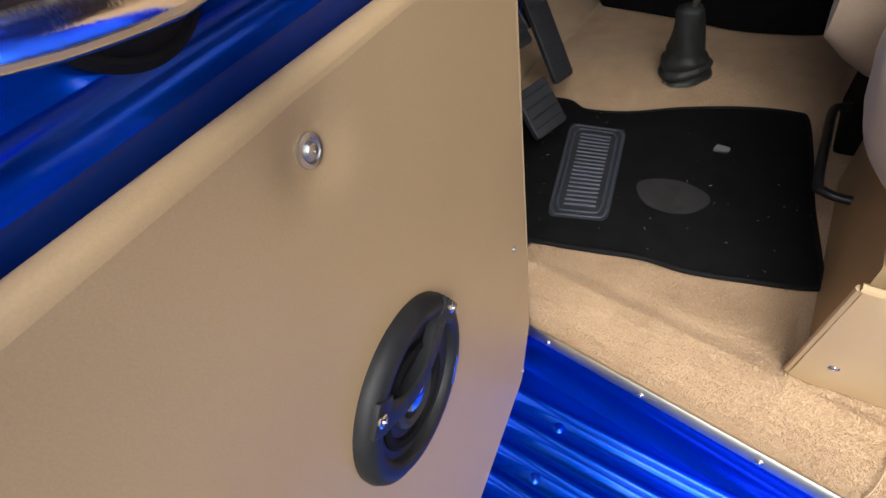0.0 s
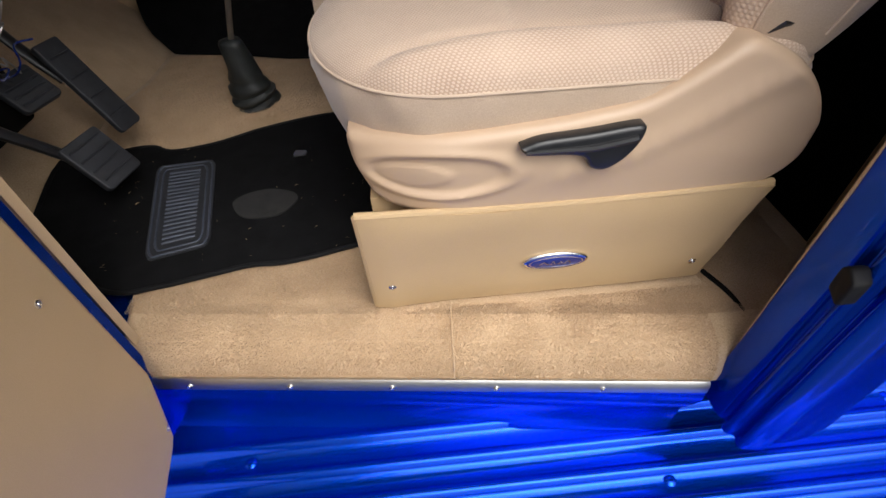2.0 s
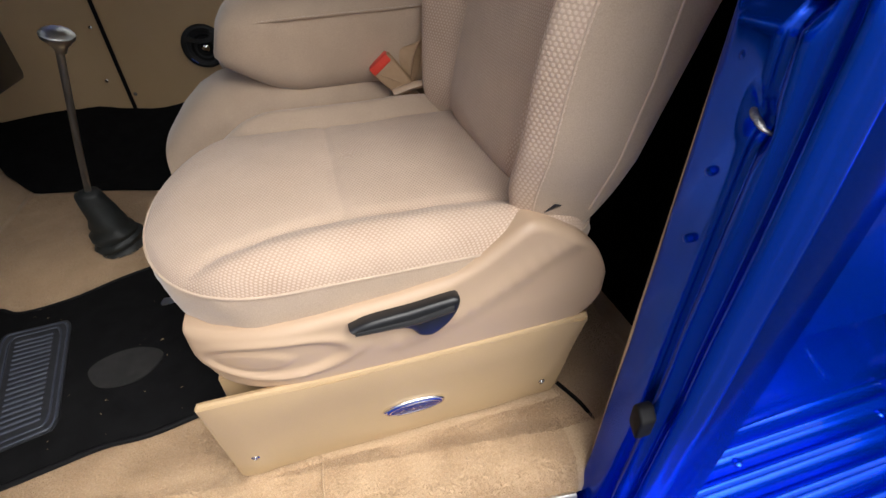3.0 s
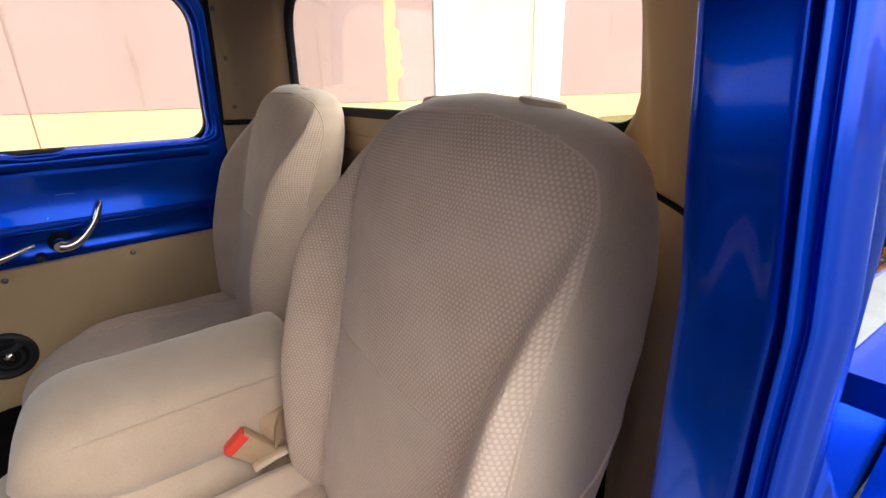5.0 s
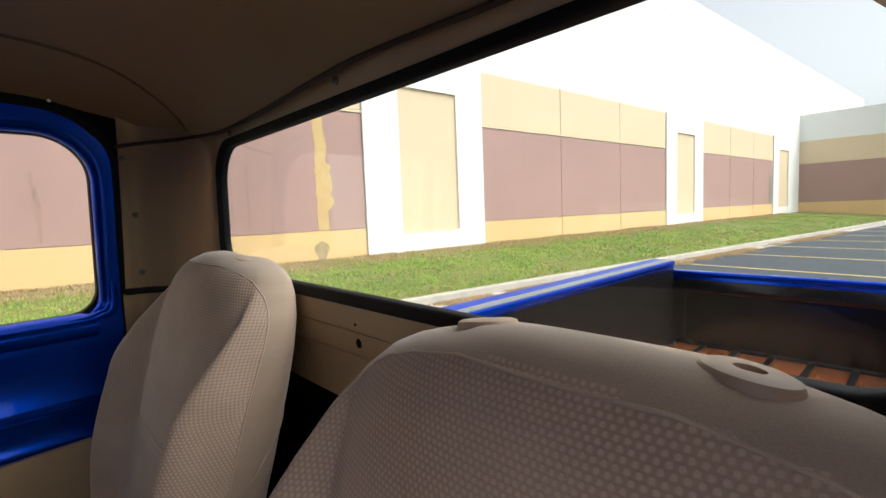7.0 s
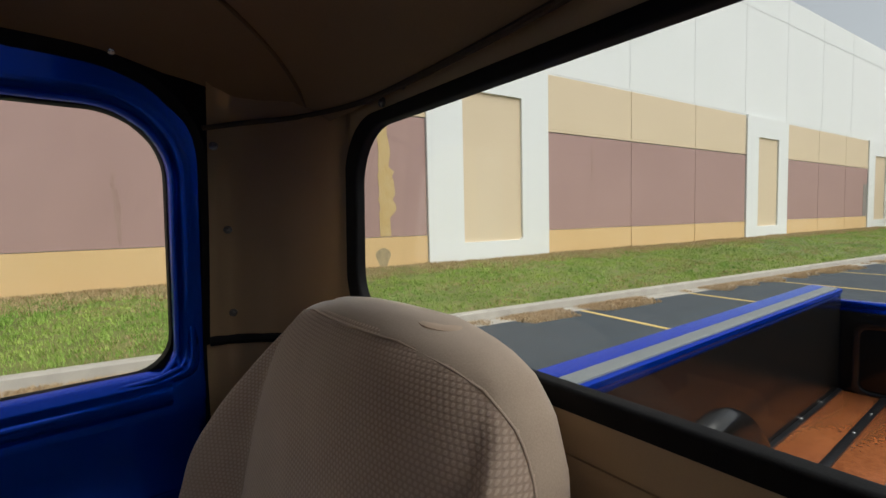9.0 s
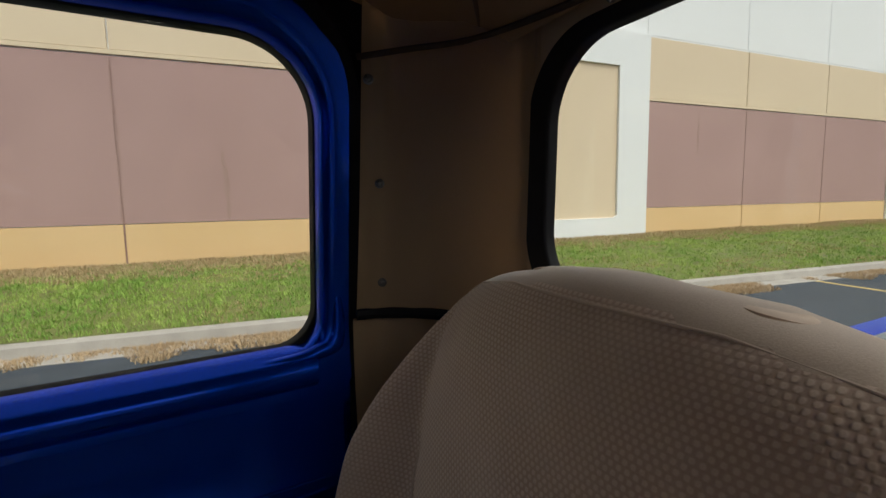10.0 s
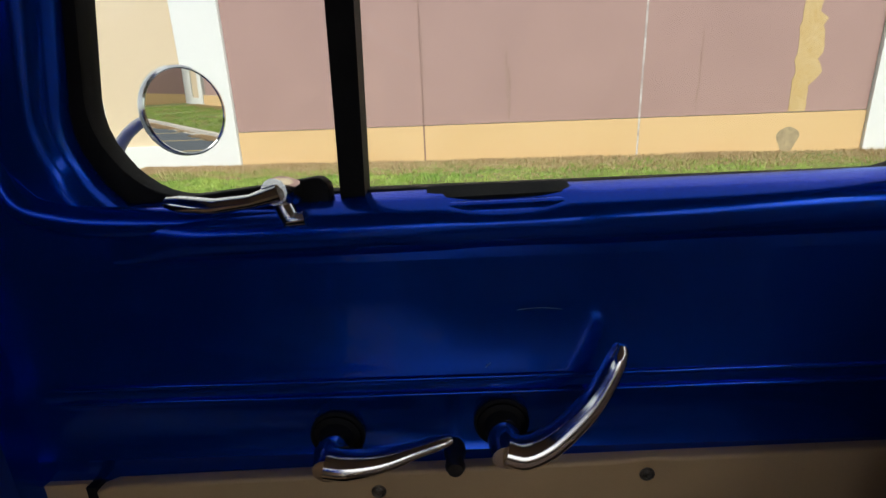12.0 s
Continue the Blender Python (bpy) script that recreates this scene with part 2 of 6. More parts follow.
def tube(bm, path, radii, n=12, flat=1.0, up=(0, 0, 1), caps=True):
    """A round bar along path; radii a number or one for each point; flat squeezes it along its second axis."""
    pts = [Vector(p) for p in path]
    rr = radii if isinstance(radii, (list, tuple)) else [radii] * len(pts)
    loops = []
    for k, p in enumerate(pts):
        t = (pts[min(k + 1, len(pts) - 1)] - pts[max(k - 1, 0)]).normalized()
        a = t.cross(Vector(up))
        a = a.normalized() if a.length > 1e-4 else t.orthogonal().normalized()
        b = t.cross(a)
        loops.append([p + a * math.cos(2 * math.pi * j / n) * rr[k] + b * math.sin(2 * math.pi * j / n) * rr[k] * flat for j in range(n)])
    rings(bm, loops, caps=caps)
    return bm


def lathe(bm, at, axis, profile, n=20):
    """A turned piece: profile of (along, radius) from the place at along axis."""
    t = Vector(axis).normalized()
    a = t.orthogonal().normalized()
    b = t.cross(a)
    rings(bm, [[Vector(at) + t * h + (a * math.cos(2 * math.pi * j / n) + b * math.sin(2 * math.pi * j / n)) * max(r, 1e-4) for j in range(n)] for h, r in profile])
    return bm


def curve(points, n=24):
    """A smooth line through points."""
    p = [Vector(q) for q in points]
    p = [p[0] * 2 - p[1]] + p + [p[-1] * 2 - p[-2]]
    out = []
    m = len(p) - 3
    for k in range(n + 1):
        s = min(k / n * m, m - 1e-6)
        i, f = int(s), s - int(s)
        a, b, c, d = p[i : i + 4]
        out.append(0.5 * ((2 * b) + (c - a) * f + (2 * a - 5 * b + 4 * c - d) * f * f + (3 * b - a - 3 * c + d) * f ** 3))
    return out


def lerp_table(x, table):
    """A value read from rows (x, value), straight between them."""
    if x <= table[0][0]:
        return table[0][1]
    for (a, p), (b, q) in zip(table, table[1:]):
        if x <= b:
            return p + (q - p) * (x - a) / (b - a)
    return table[-1][1]


def step(a, b, x):
    t = max(0.0, min(1.0, (x - a) / (b - a)))
    return t * t * (3 - 2 * t)


def screw(parent, at, axis, r=0.006, name="screw", mat=None):
    """A small domed screw in a cup washer."""
    bm = bmesh.new()
    lathe(bm, at, axis, [(-0.002, r), (0.0015, r), (0.002, r * 0.72), (0.001, r * 0.6), (0.0012, r * 0.55), (0.003, r * 0.4), (0.0034, r * 0.12), (0.0025, 0)], 14)
    return part(name, bm, mat or CHROME, parent)


# ---- outside: car park, kerb, grass and warehouse ----
WALL_TURN = math.atan(0.072)


def on_wall(s, d, z):
    """A place on the warehouse's long wall: s along it, d out of it towards the truck, z up."""
    return (s - d * math.sin(WALL_TURN), 10.15 - 0.072 * s - d, z)


def wall_at(s, z, d):
    return on_wall(s, d, z)


def kerb_y(x):
    return 6.86 - 0.133 * x


ASPHALT = material("asphalt", (0.035, 0.045, 0.055), (0.065, 0.08, 0.095), rough=0.9, scale=3, fine=150, bump=0.5, depth=0.006)
CONCRETE = material("concrete", (0.33, 0.305, 0.265), (0.50, 0.46, 0.40), rough=0.9, scale=4, fine=120, bump=0.3)
EARTH = material("grass_soil", (0.10, 0.13, 0.03), (0.20, 0.20, 0.06), rough=1.0, scale=2.5, fine=60, bump=0.6)
BLADES = material("grass_blades", (0.10, 0.27, 0.025), (0.46, 0.56, 0.13), rough=0.8, scale=0.9, fine=7)
STRAW = material("dry_grass", (0.40, 0.28, 0.14), (0.55, 0.42, 0.24), rough=0.9, scale=5, fine=40)
MAUVE = material("mauve_paint", (0.385, 0.245, 0.218), (0.455, 0.295, 0.262), rough=0.9, scale=0.8, fine=30, bump=0.03)
SAND = material("sand_paint", (0.71, 0.475, 0.225), (0.78, 0.545, 0.285), rough=0.9, scale=0.7, fine=30, bump=0.03)
CREAM = material("cream_paint", (0.69, 0.555, 0.38), (0.75, 0.61, 0.425), rough=0.9, scale=0.7, fine=30, bump=0.03)
WHITE = material("white_paint", (0.79, 0.80, 0.77), (0.84, 0.84, 0.82), rough=0.9, scale=0.6, fine=30, bump=0.03)
LINE = material("line_paint", (0.60, 0.42, 0.12), (0.68, 0.52, 0.22), rough=0.9, scale=4, fine=60)
STRAWBROWN = material("dry_clippings", (0.40, 0.27, 0.14), (0.58, 0.44, 0.27), rough=0.95, scale=6, fine=40)
RUST = material("stain", (0.55, 0.36, 0.13), (0.66, 0.50, 0.27), rough=0.9, scale=3, fine=20)

bm = bmesh.new()
bmesh.ops.create_grid(bm, x_segments=2, y_segments=2, size=400)
bmesh.ops.translate(bm, vec=(0, 0, GROUND), verts=bm.verts)
tagged(part("ground", bm, ASPHALT, smooth=False), "dark grey asphalt of the car park", "ground", kind="structure")

bm = bmesh.new()
prof = [(0.0, GROUND - 0.05), (0.0, GROUND + 0.02), (-0.02, GROUND + 0.13), (-0.05, GROUND + 0.15), (-0.17, GROUND + 0.15), (-0.17, GROUND - 0.05)]
apron = [(0.30, GROUND - 0.02), (0.30, GROUND + 0.006), (0.0, GROUND + 0.012), (0.0, GROUND - 0.02)]
for shape in (prof, apron):
    rings(bm, [[(x, kerb_y(x) - d, z) for d, z in shape] for x in (-60, 70)])
tagged(part("kerb", bm, CONCRETE, smooth=False), "pale worn concrete kerb with gutter apron", "kerb", kind="structure")

bm = bmesh.new()
rows = []
for k in range(0, 70):
    x = -40 + k * 1.6
    row = []
    for j in range(13):
        f = j / 12
        y = kerb_y(x) + 0.165 + f * ((10.15 - 0.072 * x) - kerb_y(x) - 0.16)
        z = -0.405 + 0.47 * f ** 0.85 + 0.03 * noise.noise((x * 0.6, y * 0.9, 0))
        row.append((x, y, z))
    rows.append(row)
rings(bm, rows, closed=False, caps=False)
tagged(part("verge", bm, EARTH), "grass verge sloping up from kerb to warehouse", "verge", kind="structure")


def tufts(name, mat, count, spread, height, label, seed):
    rng = random.Random(seed)
    vs, fs = [], []
    for _ in range(count):
        x, y, z = spread(rng)
        for _ in range(3):
            a, l, h = rng.uniform(0, 6.28), rng.uniform(0.2, 1.0), height * rng.uniform(0.5, 1.2)
            w = 0.006 + 0.01 * height
            dx, dy = math.cos(a), math.sin(a)
            ox, oy = rng.uniform(-0.04, 0.04), rng.uniform(-0.04, 0.04)
            i = len(vs)
            vs += [(x + ox - dy * w, y + oy + dx * w, z - 0.01), (x + ox + dy * w, y + oy - dx * w, z - 0.01), (x + ox + dx * h * l, y + oy + dy * h * l, z + h)]
            fs.append((i, i + 1, i + 2))
    me = bpy.data.meshes.new(name)
    me.from_pydata(vs, [], fs)
    me.materials.append(mat)
    return tagged(new(name, me), label, "grass", kind="stuff")


def on_verge(rng):
    while True:
        x = -7 + 45 * rng.random() ** 1.8
        a, b = kerb_y(x) + 0.18, 10.15 - 0.072 * x
        y = a + rng.random() * (b - a)
        if noise.noise((x * 4.5, y * 6, 4)) < -0.12 and rng.random() < 0.75:
            continue
        if b - y > 0.48 + 0.50 * noise.noise((x * 1.1, 2, 7)) + 0.3 * rng.random():
            return x, y, verge_z(x, y)


def verge_z(x, y):
    a, b = kerb_y(x) + 0.165, 10.15 - 0.072 * x
    return -0.405 + 0.47 * max(0.0, (y - a) / (b + 0.005 - a)) ** 0.85 + 0.03 * noise.noise((x * 0.6, y * 0.9, 0))


def by_wall(rng):
    x = -7 + 45 * rng.random() ** 1.8
    y = 10.13 - 0.072 * x - rng.random() ** 1.3 * (1.0 + 0.6 * noise.noise((x * 0.8, 0, 7)))
    return x, y, verge_z(x, y)


def straw_patch(rng):
    while True:
        x, y, z = on_verge(rng)
        if noise.noise((x * 0.5, y * 1.5, 9)) > 0.12:
            return x, y, z + 0.005


def in_gutter(rng):
    while True:
        x = -6 + 34 * rng.random() ** 1.6
        keep = noise.noise((x * 0.55, 3, 0)) + 0.6 * noise.noise((x * 1.9, 8, 0)) + 0.25
        if rng.random() < keep * 1.3:
            return x, kerb_y(x) - 0.03 - min(0.6, 0.15 + keep) * rng.random() ** 1.4, GROUND + 0.012


tufts("grass", BLADES, 46000, on_verge, 0.055, "short green lawn grass on the verge", 3)
tufts("dry_grass", STRAW, 26000, by_wall, 0.06, "dry straw-coloured grass at the wall foot", 4)
tufts("dry_grass", STRAW, 9000, straw_patch, 0.042, "dry patches in the lawn", 6)
tufts("clippings", STRAWBROWN, 15000, in_gutter, 0.045, "dry grass clippings in the gutter", 5)

for k in range(0, 9):
    x0 = 7.20 + 3.10 * k
    bm = bmesh.new()
    y0 = kerb_y(x0) - 0.22
    rings(bm, [[(x0 - 0.05 + s - 0.13 * l, y0 - l, GROUND + h) for s, h in ((0, 0.001), (0.1, 0.001), (0.1, 0.004), (0, 0.004))] for l in (0, 5.4)])
    tagged(part("bay_line", bm, LINE, smooth=False), "faded yellow parking bay line on asphalt", "road marking", "bay lines", "structure")

# the warehouse
shed = thing("warehouse", "long tilt-up warehouse wall in mauve, sand and white", "building", (0, 10.3, -0.2))


def wall_box(bm, s0, s1, z0, z1, d0=-0.25, d1=0.0):
    rings(bm, [[on_wall(s, d, z) for d, z in ((d0, z0), (d1, z0), (d1, z1), (d0, z1))] for s in (s0, s1)])


T0, T1, T2, T3 = 0.735, 3.49, 5.1, 10.65
bm = bmesh.new()
wall_box(bm, -60, 64, -0.8, T3, -0.4, -0.05)
part("wall", bm, WHITE, shed, "upper white wall", smooth=False)
PILLARS = [(-24.2, -20.2), (-8.75, -4.8), (6.75, 10.72), (22.14, 25.98), (36.65, 40.7)]
GAPS = [(-4.8, 6.75, (-0.92, 3.05)), (10.72, 22.14, (14.53, 18.34)), (25.98, 36.65, (29.6, 33.2)), (-20.2, -8.75, (-16.3, -12.5))]
for a, b, js in GAPS:
    cuts = [a, *js, b]
    for s0, s1 in zip(cuts, cuts[1:]):
        for name, z0, z1, m, d in (("base_panel", -0.4, T0, SAND, 0.012), ("wall_panel", T0 + 0.012, T1, MAUVE, 0.0), ("upper_panel", T1 + 0.11, T2, CREAM, 0.0)):
            bm = bmesh.new()
            wall_box(bm, s0 + 0.017, s1 - 0.017, z0, z1, -0.1, d)
            part(name, bm, m, shed, smooth=False)
    bm = bmesh.new()
    wall_box(bm, a, b, T1 + 0.03, T1 + 0.1, -0.1, 0.015)
    part("ledge", bm, CREAM, shed, smooth=False)
for a, b in PILLARS:
    bm = bmesh.new()
    out = [(a, -0.4), (b, -0.4), (b, T2 + 0.05), (a, T2 + 0.05)]
    w = b - a
    hole = [(a + 0.26 * w, 0.52), (b - 0.25 * w, 0.52), (b - 0.25 * w, 4.3), (a + 0.26 * w, 4.3)]
    holed(bm, out, hole, wall_at, 0.06, -0.1, n=80)
    part("pillar", bm, WHITE, shed, smooth=False)
    bm = bmesh.new()
    wall_box(bm, a + 0.25 * w, b - 0.24 * w, 0.5, 4.32, -0.1, 0.0)
    part("inset_panel", bm, CREAM, shed, smooth=False)
bm = bmesh.new()
for s in (-0.92, 10.72, 14.53, 18.34, 22.14, 25.98, 30, 34, -4.8, 6.75):
    wall_box(bm, s - 0.012, s + 0.012, T2 + 0.05, T3, -0.06, -0.044)
for z in (T2 + 0.06, 9.55):
    wall_box(bm, -60, 64, z, z + 0.025, -0.06, -0.042)
part("wall_joint", bm, material("joint_shadow", (0.60, 0.61, 0.60), (0.68, 0.68, 0.67)), shed, smooth=False)
# torn strip of paint and its drip stains
bm = bmesh.new()
rng = random.Random(8)
left, right = [], []
for k in range(27):
    z = T0 + 0.02 + k * (T1 - T0 - 0.04) / 26
    wig = 0.10 * noise.noise((0, 0, z * 1.7)) + 0.06 * noise.noise((4, 0, z * 6))
    left.append((5.50 + wig * 0.6, z))
    right.append((5.76 + wig * 1.2 + (0.12 if 1.2 < z < 2.3 else 0), z))
slab(bm, left + right[::-1], wall_at, -0.004, 0.006)
part("peeled_strip", bm, RUST, shed, "ragged strip of peeled sand-coloured paint", smooth=False)
# drip stains, a speckled joint filler and a damp patch
STAIN = material("drip_stain", (0.30, 0.185, 0.15), (0.42, 0.28, 0.245), rough=0.9, scale=2, fine=9)
rng = random.Random(12)
for s, z0, z1, w in ((0.70, 0.80, 1.75, 0.05), (0.66, 1.5, 2.1, 0.03), (4.0, 0.8, 2.3, 0.018), (-0.9, 1.6, 2.7, 0.02), (12.6, 2.2, 3.4, 0.03)):
    bm = bmesh.new()
    e = [(z0 + (z1 - z0) * k / 12, w * math.sin(math.pi * (0.12 + 0.8 * k / 12)) * rng.uniform(0.6, 1.2), 0.03 * noise.noise((s, k * 0.3, 0))) for k in range(13)]
    slab(bm, [(s + o - h, z) for z, h, o in e] + [(s + o + h, z) for z, h, o in e[::-1]], wall_at, -0.004, 0.003)
    part("drip_stain", bm, STAIN, shed, smooth=False)
for s in (-0.92, 14.53, 18.34, 29.6, 33.2, -16.3, -12.5):
    bm = bmesh.new()
    wall_box(bm, s - 0.017, s + 0.017, -0.3, T1, -0.1, -0.012)
    part("joint_filler", bm, STAIN, shed, smooth=False)
bm = bmesh.new()
wall_box(bm, 3.033, 3.067, -0.3, T1, -0.1, 0.004)
part("joint_filler", bm, material("joint_filler", (0.25, 0.17, 0.15), (0.85, 0.83, 0.80), rough=0.9, scale=6, fine=25), shed, smooth=False)
bm = bmesh.new()
slab(bm, [(5.56 + 0.17 * math.cos(a) * (1 + 0.2 * math.sin(3 * a)), 0.28 + 0.22 * math.sin(a)) for a in [2 * math.pi * k / 24 for k in range(24)]], wall_at, 0.0, 0.0145)
part("damp_patch", bm, material("damp_patch", (0.30, 0.24, 0.15), (0.50, 0.39, 0.22), rough=0.9, scale=3, fine=12), shed, smooth=False)
bm = bmesh.new()
slab(bm, rounded([(36.0, 0.15, 0), (36.6, 0.15, 0), (36.6, 2.6, 0), (36.0, 2.6, 0)]), wall_at, -0.01, 0.01)
part("service_door", bm, material("door_grey", (0.25, 0.22, 0.2), (0.3, 0.27, 0.24), rough=0.7), shed, "grey steel service door", smooth=False)
# the wing that turns towards the car park at the far end
wing = thing("warehouse_wing", "far wing of the warehouse, banded mauve and cream", "building", (43, 7, -0.3))
for name, z0, z1, m, d in (("base_band", -0.6, T0, SAND, 0.02), ("mauve_band", T0, T1, MAUVE, 0), ("cream_band", T1, T2, CREAM, 0.02), ("white_band", T2, 7.0, WHITE, 0)):
    bm = bmesh.new()
    box(bm, 42.6 - d, 44, -30, 7.2, z0, z1)
    part(name, bm, m, wing, smooth=False)

# ---- the truck's cab ----
cab = thing("pickup_cab", "blue vintage pickup cab with tan vinyl trim", "truck", (0.1, C, -0.3))
PLAN = [(0.545, 1.45), (0.60, 1.455), (0.68, 1.43), (0.745, 1.37), (0.785, 1.28), (0.80, 1.16), (0.80, C), (0.80, 0.08), (0.785, -0.04), (0.745, -0.13), (0.68, -0.19), (0.60, -0.213), (0.525, -0.21)]


def tumble(y, z, k=0.16):
    """Leans the sides in above the belt line."""
    d = max(0.0, z - 0.9)
    s = 1 if y > C else -1
    return y - s * k * d * min(1.0, abs(y - C) / 0.8) ** 2


def shoulder(z):
    return 0.036 * max(0.0, min(1.0, (z - 0.625) / 0.12)) ** 1.8 + (0.004 if z > 0.747 else 0.0)


def belt(x, y, z):
    """Draws the skin in above the belt line, with a rounded shoulder below it."""
    d = shoulder(z)
    w = min(1.0, (C - y) / 0.83) ** 3 if y < C else 0.0
    return x - d * 0.6 * max(0.0, (x - 0.60) / 0.2) * (1 if y < 0.0 else 0), y + d * w


# outer skin of the cab behind the doors, with the window's opening left out in the middle
bm = bmesh.new()
for lo, hi in ((-0.125, 0.925), (1.27, 1.40)):
    zs = sorted({lo + (hi - lo) * k / 6 for k in range(7)} | ({0.62 + 0.012 * k for k in range(12)} | {0.745, 0.7465, 0.7475, 0.76} if lo < 0 else set()))
    line = [tuple(p) for p in curve([(x, y, 0) for x, y in PLAN], 60)]
    rings(bm, [[(bx_ - 0.25 * max(0, z - 1.25), tumble(by_, z) - (by_ - C) * max(0, z - 1.3) * 0.5, z) for bx_, by_ in (belt(x, y, z) for x, y, _ in (line[6:] if lo > 1 else line))] for z in zs], closed=False, caps=False)
for lo, hi, s0, s1 in ((0.925, 1.27, 0, 17), (0.925, 1.27, 43, 60)):
    rings(bm, [[(bx_, tumble(by_, z), z) for bx_, by_ in (belt(x, y, z) for x, y, _ in line[s0 : s1 + 1])] for z in [lo + (hi - lo) * k / 4 for k in range(5)]], closed=False, caps=False)
bmesh.ops.solidify(bm, geom=bm.faces[:], thickness=0.004)
part("cab_skin", bm, BLUE, cab)

# roof skin and headliner: low along the back edge, higher over the doors
def crown(a, b, f, rise, base):
    low = base + 0.075 * (1 - max(0.0, (a - 0.45) / 0.55) ** 2) + 0.016 * max(0.0, 1 - (b / 0.5) ** 2) * step(0.5, 1.0, a)
    return low + (base + rise - low) * max(0, (1 - abs(a) ** f) * (1 - abs(b) ** f)) ** 0.55



def dome(f, rise, x0, x1, y0, y1, base, nx=28, ny=28):
    rows = []
    for i in range(nx + 1):
        a = -1 + 2 * i / nx
        row = []
        for j in range(ny + 1):
            b = -1 + 2 * j / ny
            row.append((x0 + (x1 - x0) * (a + 1) / 2, y0 + (y1 - y0) * (b + 1) / 2, crown(a, b, f, rise, base)))
        rows.append(row)
    return rows


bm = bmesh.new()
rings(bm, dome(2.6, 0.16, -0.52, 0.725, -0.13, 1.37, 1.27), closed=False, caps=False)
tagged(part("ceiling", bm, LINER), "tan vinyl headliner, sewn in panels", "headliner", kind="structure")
bm = bmesh.new()
rings(bm, dome(2.6, 0.165, -0.58, 0.79, -0.17, 1.41, 1.315), closed=False, caps=False)
part("roof", bm, BLUE, cab)


def head_z(x, y):
    a, b = (x + 0.52) / 1.245 * 2 - 1, (y + 0.13) / 1.5 * 2 - 1
    return crown(a, b, 2.6, 0.16, 1.27)


for pts in ([(0.714, 1.32), (0.66, 1.262), (0.60, 1.215), (0.531, 1.172), (0.45, 1.15), (0.30, 1.14), (0.0, 1.14)], [(0.714, -0.08), (0.66, -0.022), (0.60, 0.025), (0.531, 0.068), (0.45, 0.09), (0.30, 0.10), (0.0, 0.10)]):
    bm = bmesh.new()
    tube(bm, [(p.x, p.y, head_z(p.x, p.y) - 0.001) for p in curve([(x, y, 0) for x, y in pts], 30)], 0.0035, 8)
    part("seam_piping", bm, TRIMTAN, cab)

WELT = material("dark_welt", (0.035, 0.024, 0.014), (0.06, 0.04, 0.024), rough=0.8, scale=40, fine=600)
bm = bmesh.new()
tube(bm, curve([(0.560, 1.373, 1.260), (0.622, 1.350, 1.271), (0.678, 1.326, 1.279), (0.709, 1.288, 1.283), (0.719, 1.194, 1.2765), (0.722, 1.10, 1.273), (0.7225, 0.9, 1.2765), (0.7225, C, 1.2885), (0.7225, 0.34, 1.2765), (0.720, 0.05, 1.276), (0.70, -0.06, 1.283)], 64), 0.0042, 8)
part("headliner_welt", bm, WELT, cab, "dark welt where headliner meets trim")

# rear inner wall: trim plate round the window, rubber seal, glass
REAR = lambda a, b, d: (0.742 + d, a, b)
bm = bmesh.new()
holed(bm, rounded([(0.0, 0.905, 0), (1.28, 0.905, 0), (1.262, 1.31, 0), (0.02, 1.31, 0)]), rounded([(0.0575, 0.952, 0.05), (1.256, 0.952, 0.085), (1.246, 1.258, 0.09), (0.0675, 1.253, 0.125)], 14), REAR, 0, 0.014, 0.004, n=360)
part("rear_trim", bm, VINYL, cab, "tan vinyl trim round the rear window")
bm = bmesh.new()
holed(bm, rounded([(0.0540, 0.944, 0.05), (1.262, 0.945, 0.09), (1.252, 1.263, 0.095), (0.0645, 1.257, 0.13)], 14), rounded([(0.059, 0.962, 0.043), (1.228, 0.966, 0.072), (1.216, 1.245, 0.085), (0.070, 1.243, 0.118)], 14), REAR, -0.004, 0.012, 0.005, n=360)
part("window_seal", bm, RUBBER, cab, "black rubber window seal")
bm = bmesh.new()
slab(bm, rounded([(0.054, 0.957, 0.04), (1.234, 0.961, 0.07), (1.222, 1.251, 0.08), (0.064, 1.249, 0.115)]), REAR, 0.006, 0.010)
pane = part("rear_pane", bm, GLASS, cab, "clear rear window glass", smooth=False)
pane.visible_shadow = False
bm = bmesh.new()
rings(bm, [[(x + 0.0012 * noise.noise((y * 6, z * 30, 2)), y, z) for x, z in ((0.7415, 0.9035), (0.7405, 0.898), (0.7412, 0.872), (0.7445, 0.866), (0.750, 0.862), (0.752, 0.78), (0.757, 0.78), (0.757, 0.9035))] for y in [1.24 * k / 40 for k in range(41)]])
part("rear_panel", bm, VINYL, cab, "tan vinyl panel below the rear window", angle=50)
for y, z, r in ((0.669, 0.916, 0.0022), (0.660, 0.889, 0.0075), (0.20, 0.916, 0.0022)):
    bm = bmesh.new()
    lathe(bm, (0.7412, y, z), (-1, 0, 0), [(-0.002, r), (0.0008, r), (0.0008, 0)], 16)
    part("trim_hole", bm, DARK, cab)
# bulkhead and lining coloured near black for the shade behind the seats
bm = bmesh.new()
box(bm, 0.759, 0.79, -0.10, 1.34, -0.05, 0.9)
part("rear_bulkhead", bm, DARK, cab)


